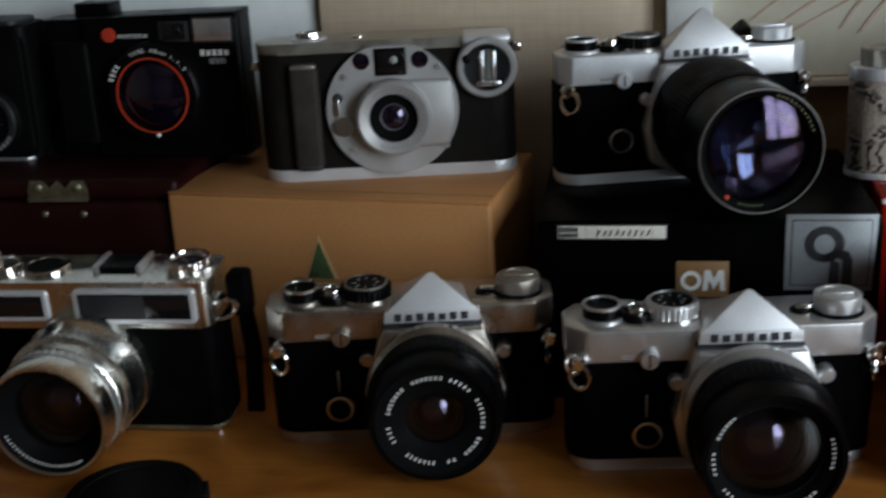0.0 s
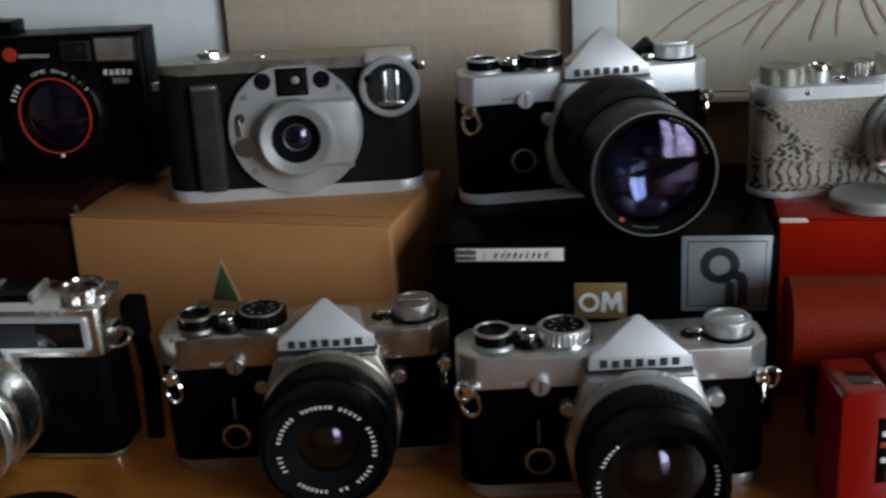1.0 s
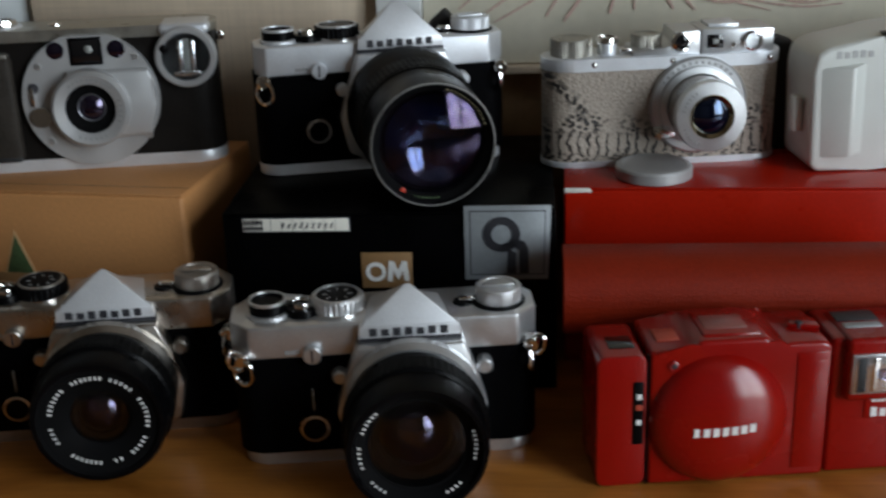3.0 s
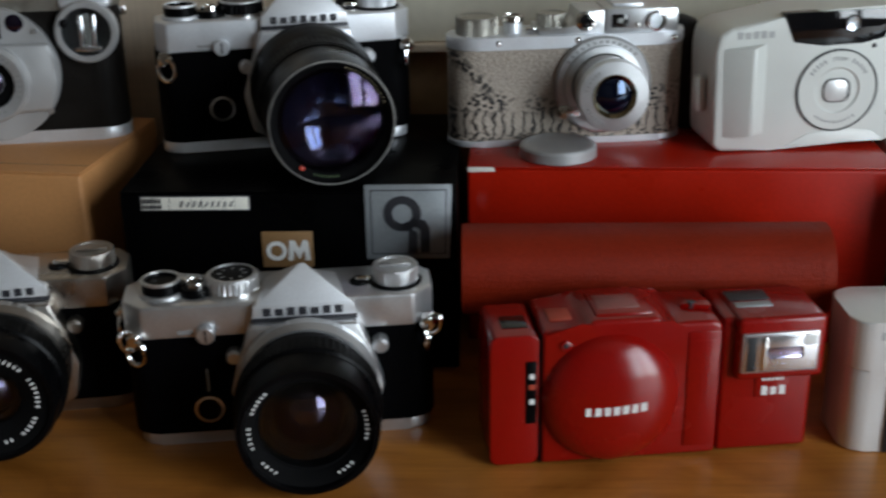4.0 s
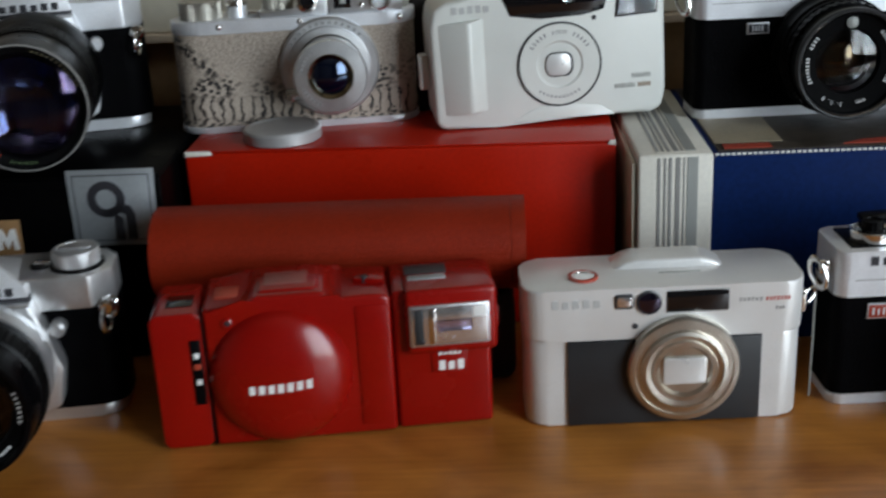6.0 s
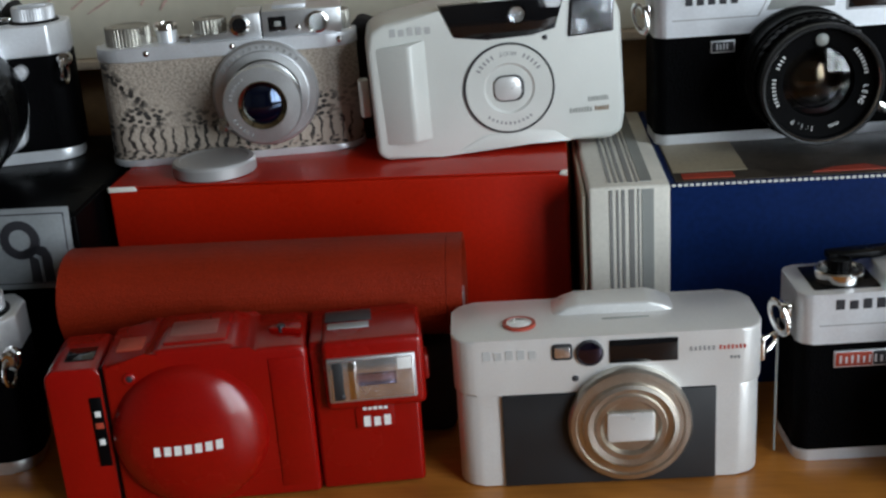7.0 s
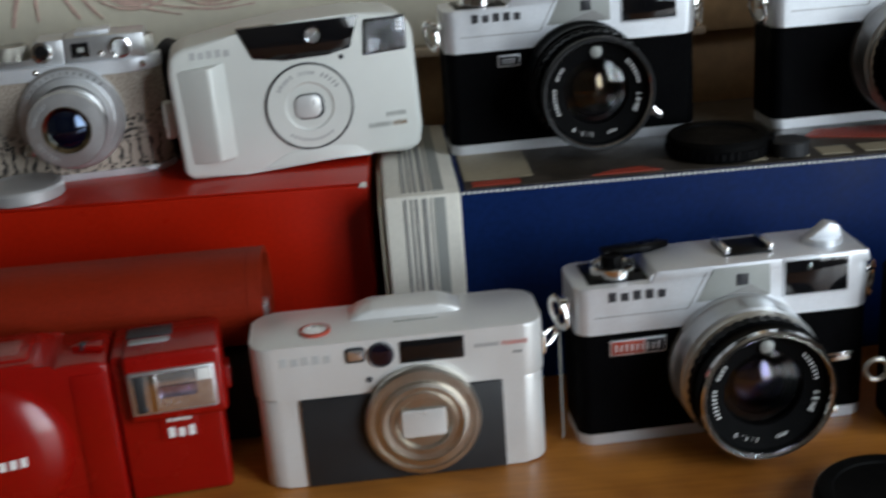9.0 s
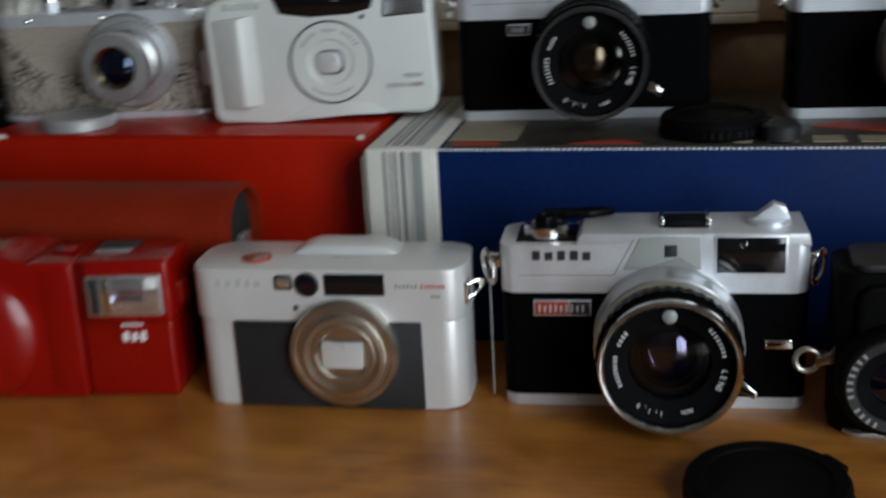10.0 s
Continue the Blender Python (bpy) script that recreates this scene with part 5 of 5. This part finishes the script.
# ---- red clamshell compact with its clip-on flash ----
def clamshell(m):
    c = thing("compact_camera", m, "glossy red clamshell compact camera with clip-on flash", "camera", "film cameras")
    part("body", front_shape(rounded(-5.5, 16, 0.4, 62, 4, 4), 0, 34, 2.2, 3), REDP, c)
    part("cover", front_shape([(16.6, 0.6), (94, 0.6), (94, 63), (90, 64.4), (76, 64.4), (72, 63.6), (66, 67.5), (38, 67.5), (34, 64.6), (16.6, 64)], -1.2, 34, 2.0, 3), REDP, c, "red sliding cover")
    part("cover_panel", block(79, 93, -1.8, 0, 5, 60, 0.5), REDP, c)
    part("rib", block(79.4, 92.6, -2.0, -1.2, 9, 56, 0.3), REDP, c)
    part("dome", dome(46.5, 31, 30, -1.0, 11.5, 26, 0.6), REDP, c, "round bulging lens cover")
    marks = []
    for i in range(7):
        x = 33.5 + i * 3.9
        z0 = 28.4 + 0.2 * i
        y = -1.0 - 11.5 * (1 - ((x + 0.5 - 46.5) ** 2 + 2.0) / 900) ** 0.6
        pts = [(x + dx, z) for dx, z in ((0, z0), (2.6, z0 + 0.1), (2.8, z0 + 3.9), (0.2, z0 + 3.8))]
        marks.append(solid(bmesh.new(), [(px, y - 0.35, z) for px, z in pts], [(px, y + 1.2, z) for px, z in pts]))
    part("brand_mark", marks, WHITE, c, "white brand marks")
    part("viewfinder_hood", front_shape([(38, 62), (66, 62), (64, 68.6), (40, 68.6)], 3, 28, 1.0, 2), REDP, c)
    # thin patch in place of the pinkish reflection on the hood
    part("viewfinder_window", block(42, 60, 8, 22, 68.4, 69, 0.3), PINKSHEEN, c, "pinkish reflection painted on the red hood")
    part("release_pad", block(21, 31, 8, 20, 63.6, 65, 0.4), ORANGE, c, "orange red release pad")
    part("counter_window", block(1, 12, 8, 20, 61.8, 62.5, 0.4), SMOKE, c)
    part("focus_slot", block(10, 14.6, -0.7, 1, 20.5, 50, 0.5), BLACK, c, "black distance scale slot")
    part("focus_mark", block(11.4, 13.6, -1.0, -0.5, 42, 44.4, 0.1), WHITE, c)
    part("focus_mark", block(11, 14, -1.0, -0.5, 37, 39.4, 0.1), ORANGE, c)
    part("focus_mark", block(11.4, 13.6, -1.0, -0.5, 30, 32.4, 0.1), WHITE, c)
    part("sensor_stud", lathe([(2.4, -1), (2.4, -1.9), (1.8, -2.2), (0, -1.8)], (26.5, 57)), REDP, c)
    part("sensor_eye", dome(26.7, 57.2, 1.5, -2.0, 0.4), INK, c)
    part("seam_line", block(16.0, 16.6, -0.6, 2, 1, 62, 0), BLACK, c)
    part("top_latch", plan_shape([(79, 14), (92, 10), (92, 20), (84, 22)], 64, 66.6, 0.8), REDP, c)
    part("latch_pin", knob(84, 14, 64.2, 1.6, 3.0), INK, c)
    f = part("flash_unit", block(94.6, 135.5, 0, 33, 0.6, 64.5, 2.0, 3), REDP, c, "red clip-on flash unit")
    part("flash_head", block(99.5, 138, -5, 28, 37, 66, 2.4, 3), REDP, c)
    part("flash_frame", block(101, 134.6, -6.2, -3, 41, 59.6, 0.8), WORN, c)
    part("flash_reflector", block(102.2, 133.6, -6.8, -5, 42, 58.6, 0.4), SILVERFOIL, c, "bright ribbed flash window")
    # dark and polished upright strips that paint reflections in the flash window
    part("flash_tube", block(103, 107, -7.1, -6, 42.4, 58.2, 0.4), DARKP, c)
    part("flash_tube", block(109, 112, -7.2, -6, 42.4, 58.2, 0.8), POLISH, c)
    part("flash_tube", lathe([(0, 112.5), (2.6, 112.6), (2.6, 127), (0, 127.2)], (-6.4, 50.5), "x", 24), VIOLET, c, "clear flash tube")
    part("flash_pin", dome(106, 44, 1.4, -6.7, 0.8), INK, c)
    part("flash_corner", block(127.5, 133, -7.1, -6, 53.5, 58.4, 0.3), WHITE, c)
    part("badge", block(110, 125, -0.7, 1, 26.5, 36.5, 0.3), REDP, c)
    part("badge_mark", bars(113, 124.8, 27.4, 31.8, -0.75, 3, 0.15, 0.34), WHITE, c, "white model marks")
    part("badge_mark", bars(113, 123, 34.4, 35.8, -0.75, 5, 0.12, 0.25), WHITE, c)
    part("top_label", block(102, 118, 7, 12, 65.8, 66.5, 0.2), SILVERCARD, c, "silver label on the flash")
    part("top_label", block(101, 119, 14, 24, 65.8, 66.5, 0.2), INK, c)
    part("flash_knob", block(137, 140, 6, 16, 42, 52, 1), REDP, c)
    return c


clamshell(place(0.1725, 0.411, 0, 7.4))


# ---- black auto-focus compact on the oxblood case ----
def black_compact(m):
    c = thing("compact_camera", m, "black plastic auto-focus compact camera with red ringed lens", "camera", "film cameras")
    part("body", plan_shape(rounded(0, 121, 4, 30, 5, 4), 0, 82, 1.4, 3), BLACK, c)
    part("front_shell", front_shape([(28, 0.5), (120.4, 0.5), (120.4, 82.4), (28, 82.4)], 0, 8, 1.2, 3), BLACK, c)
    part("top_plate", front_shape([(26, 80.5), (121, 80.5), (121, 84.5), (26, 83)], 0.5, 27, 0.8, 2), BLACK, c)
    part("grip", block(6, 30, -2, 6, 8, 70, 3, 3), RUBBER, c)
    part("grip_mark", block(28, 31, 3.2, 4.4, 66, 74, 0.3), WHITE, c)
    part("focus_lamp", lathe([(4.2, 0.2), (4, -1.2), (0, -1.8)], (44, 73)), REDINK, c, "round orange red lamp")
    part("words", lettering("AUTO FOCUS", 3.0, at_front(49, -0.1, 71)), WHITE, c)
    part("viewfinder_frame", front_shape([(75, 68.5), (93, 68.5), (93, 80), (75, 80)], -0.4, 1, 0.3), DARKP, c)
    part("viewfinder_window", front_shape([(77, 69.6), (91, 69.6), (91, 79), (77, 79)], -0.8, 0, 0.2), SMOKE, c, "viewfinder window")
    part("viewfinder_eye", dome(86, 75, 2.6, -0.8, 1.2), CLEAR, c)
    part("flash_frame", front_shape([(95, 67.5), (119.5, 67.5), (119.5, 82), (95, 82)], -0.6, 1, 0.4), DARKP, c)
    part("flash_reflector", front_shape([(96.5, 68.6), (118.5, 68.6), (118.5, 81.2), (96.5, 81.2)], -1.1, 0, 0.3), SILVERFOIL, c, "bright flash window")
    part("brand_mark", bars(99, 117, 60.2, 63.6, -0.1, 5, 0.15, 0.36), WHITE, c, "white brand marks")
    part("model_mark", bars(104, 114, 55.4, 58.8, -0.1, 8, 0.12, 0.4), GREYINK, c)
    cx, cz = 70.5, 39
    part("lens_base", lathe([(31, 0.2), (30, -4), (28, -8), (26.6, -9)], (cx, cz)), BLACK, c)
    part("ring_lettering", arc_bars(cx, cz, 26, 3, -9.2, ((162, 136),), 6), WHITE, c)
    part("ring_words", arc_words("LENS 40mm 1:1.9", 3.2, cx, cz, 26, -9.0, 74), WHITE, c)
    part("red_ring", lathe([(22.0, -9.2), (21.9, -10.0), (21.1, -10.0), (21.0, -9)], (cx, cz)), REDINK, c, "thin red ring round the lens")
    part("lens_barrel", lathe([(26.6, -9), (21.0, -9.2), (20.4, -7), (19.4, -6)], (cx, cz)), BLACK, c)
    part("lens_element", dome(cx, cz, 19.8, -6.4, 6.5, 12), COATED, c, "dark violet coated lens")
    part("index_mark", dome(cx + 1, cz - 23, 1.4, -9.6, 0.8), WHITE, c)
    part("hot_shoe", block(18, 40, 12, 30, 81, 90, 1), BLACK, c)
    return c


black_compact(place(-0.3085, 0.603, 0.104, -1.5))


def dark_compact(m, label, lx=40, h=66):
    """A black compact seen only in part."""
    c = thing("compact_camera", m, label, "camera", "film cameras")
    part("body", plan_shape(rounded(0, 118, 2, 36, 8, 5), 0, h, 2, 3), RUBBER, c)
    part("front_shell", front_shape(rounded(8, 116, 2, h - 4, 6, 4), -1, 6, 1.4, 3), RUBBER, c)
    part("lens_base", lathe([(22, 0), (21.5, -8), (20, -10), (16, -10.4)], (lx, 26)), RUBBER, c)
    part("lens_ring", lathe([(19, -10.2), (18.4, -11), (15, -10.6), (14.6, -9.6)], (lx, 26)), DARKP, c)
    part("ring_lettering", arc_bars(lx, 26, 17, 2.2, -11.0, ((200, 130), (250, 210), (110, 60), (-30, -80)), 9), GREYP, c)
    part("lens_tunnel", lathe([(14.6, -9.6), (10, -7), (0, -6.4)], (lx, 26)), FLAT, c)
    part("lens_element", dome(lx, 26, 9, -7.2, 2.8), COATED, c)
    part("viewfinder_window", front_shape([(60, 50), (84, 50), (84, 60), (60, 60)], -1.6, 0, 0.3), SMOKE, c)
    part("top_plate", plan_shape(rounded(6, 112, 4, 34, 6, 4), h - 0.4, h + 3, 1), DARKP, c)
    part("bottom_edge", plan_shape(rounded(4, 114, -1.4, 36, 7, 4), 0, 2.2, 0.6), WORN, c)
    return c


dark_compact(place(0.583, 0.419, 0, 0), "black compact camera with dark ribbed lens, on the wooden shelf", 22)
dark_compact(place(-0.434, 0.597, 0.104, 0), "black compact camera in the shade on the oxblood case", 92, 80)
clasp = thing("strap_clasp", place(0.566, 0.4315, 0.0), "brass coloured strap swivel clasp", "clasp")
part("ring", loop((8, -4, 28), 4.6, 1.2, (90, 0, 0), 1.0), BRASSY, clasp)
part("hook", front_shape([(11, 26), (21, 28), (22, 36), (18, 37), (17, 31), (11, 30)], -6, -3.4, 0.6), BRASSY, clasp)
part("strap", front_shape([(18, 0.5), (28, 0.5), (28, 40), (18, 40)], -3.2, -0.8, 0.5), LEATHER, clasp)


def black_cap(m, r, h, label):
    c = thing("lens_cap", m, label, "lens cap", "black lens caps")
    part("shell", lathe([(0, 0), (r, 0), (r + 0.4, 0.8), (r + 0.2, h - 1.6), (r - 1.2, h), (r - 6, h - 0.2), (r - 6.6, h - 1), (0, h - 1)], (0, 0), "z"), RUBBER, c)
    part("edge_grip", knob(0, 0, 1.4, r + 0.9, h * 0.45, 44, 0.5), BLACK, c)
    part("clip", block(r - 3, r + 2.2, -6, 6, 2, h - 1, 0.8), BLACK, c)
    return c


black_cap(place(-0.178, 0.377, 0, 15), 30, 11, "black plastic lens cap lying on the wooden shelf")
black_cap(place(0.557, 0.3645, 0, 35), 28.5, 10, "black plastic lens cap lying on the wooden shelf")
black_cap(place(0.537, 0.5345, 0.0959, -20), 24, 9, "black plastic lens cap on the blue box")
# added stub, stands in for the dark highlight of the cap beside it
cap_highlight = thing("lens_cap", place(0.5665, 0.5185, 0.0959), "added dark grey stub that paints the highlight of the black lens cap", "lens cap")
part("shell", lathe([(0, 0), (8, 0), (8.6, 0.6), (8.6, 6.4), (7.8, 7.2), (0, 7.0)], (0, 0), "z"), DARKP, cap_highlight)
pouch = thing("dark_pouch", place(0.083, 0.612, 0.0952), "small black pouch tip behind the camera", "pouch")
part("body", front_shape([(0, 0), (20, 0), (19, 70), (11, 79), (2, 71)], 0, 12, 1.5, 3), FELT, pouch)


# ---- small pieces become sub-parts of the part that carries them ----
CARRIERS = {
    "lens_barrel": ("focus_ring", "front_ring", "inner_ring", "filter_rim", "inner_edge", "ring_lettering", "ring_words", "barrel_lettering", "aperture_ring",
                    "lens_tunnel", "rear_element", "front_element", "lens_element", "red_dot", "meter_cell", "red_ring", "index_mark"),
    "lens_collar": ("lens_ring", "lens_cone", "lens_element", "lens_edge", "ring_lettering"),
    "lens_flange": ("flange_lettering", "focus_tab", "focus_arm"), "lens_plate": ("ring_lettering", "ring_words", "shutter_frame", "shutter_cover"),
    "lens_ring": ("shutter_frame", "shutter_cover"), "lens_base": ("ring_lettering", "lens_element", "lens_tunnel"),
    "rewind_knob": ("rewind_crank",), "lug": ("strap_ring",), "strap_lug": ("strap_ring",), "name_plate": ("name_mark",),
    "badge": ("badge_fill", "badge_mark"), "flash_unit": ("flash_head", "flash_frame", "flash_reflector", "flash_tube", "flash_pin", "flash_corner", "flash_knob", "top_label"),
    "flash_frame": ("flash_reflector", "flash_glass"), "flash_ring": ("flash_reflector", "flash_tube", "flash_glass", "flash_sensor"),
    "viewfinder_frame": ("viewfinder_window", "viewfinder_eye"), "timer_ring": ("timer_edge", "timer_lever"), "socket_screw": ("socket_slot",),
    "hot_shoe": ("shoe_rail",), "plate": ("plate_line", "plate_face", "plate_mark"), "label_strip": ("label_frame", "label_code", "label_divider", "handwriting"),
    "sticker": ("sticker_mark", "sticker_base"), "latch": ("latch_bar", "rivet"), "release_collar": ("release_button",), "window_panel": ("panel_eye", "panel_eye_back"),
    "rangefinder_eye": ("rangefinder_glass",), "window_rim": ("viewfinder_window", "meter_window", "window_mask", "window_eye", "viewfinder_glint"),
    "dome": ("brand_mark",), "end_panel": ("stripe",), "focus_slot": ("focus_mark",), "counter_dial": ("counter_face",), "lamp_frame": ("lamp_window",),
    "dial_base": ("advance_dial", "advance_lever"), "switch_slot": ("switch_lever",), "grip": ("grip_cap", "grip_mark"), "rim": ("buckle",),
}


def plain(ob):
    return ob.name.split(".")[0]


def middle(ob):
    return sum((Vector(c) for c in ob.bound_box), Vector()) / 8


for top in [o for o in scene.objects if o.type == "EMPTY" and not o.parent]:
    kids = list(top.children)
    for carrier, names in CARRIERS.items():
        homes = [k for k in kids if plain(k) == carrier and k.parent == top]
        for k in kids:
            if homes and plain(k) in names and k.parent == top and not k.children:
                home = min(homes, key=lambda h: (middle(h) - middle(k)).length)
                if home is not k:
                    k.parent = home
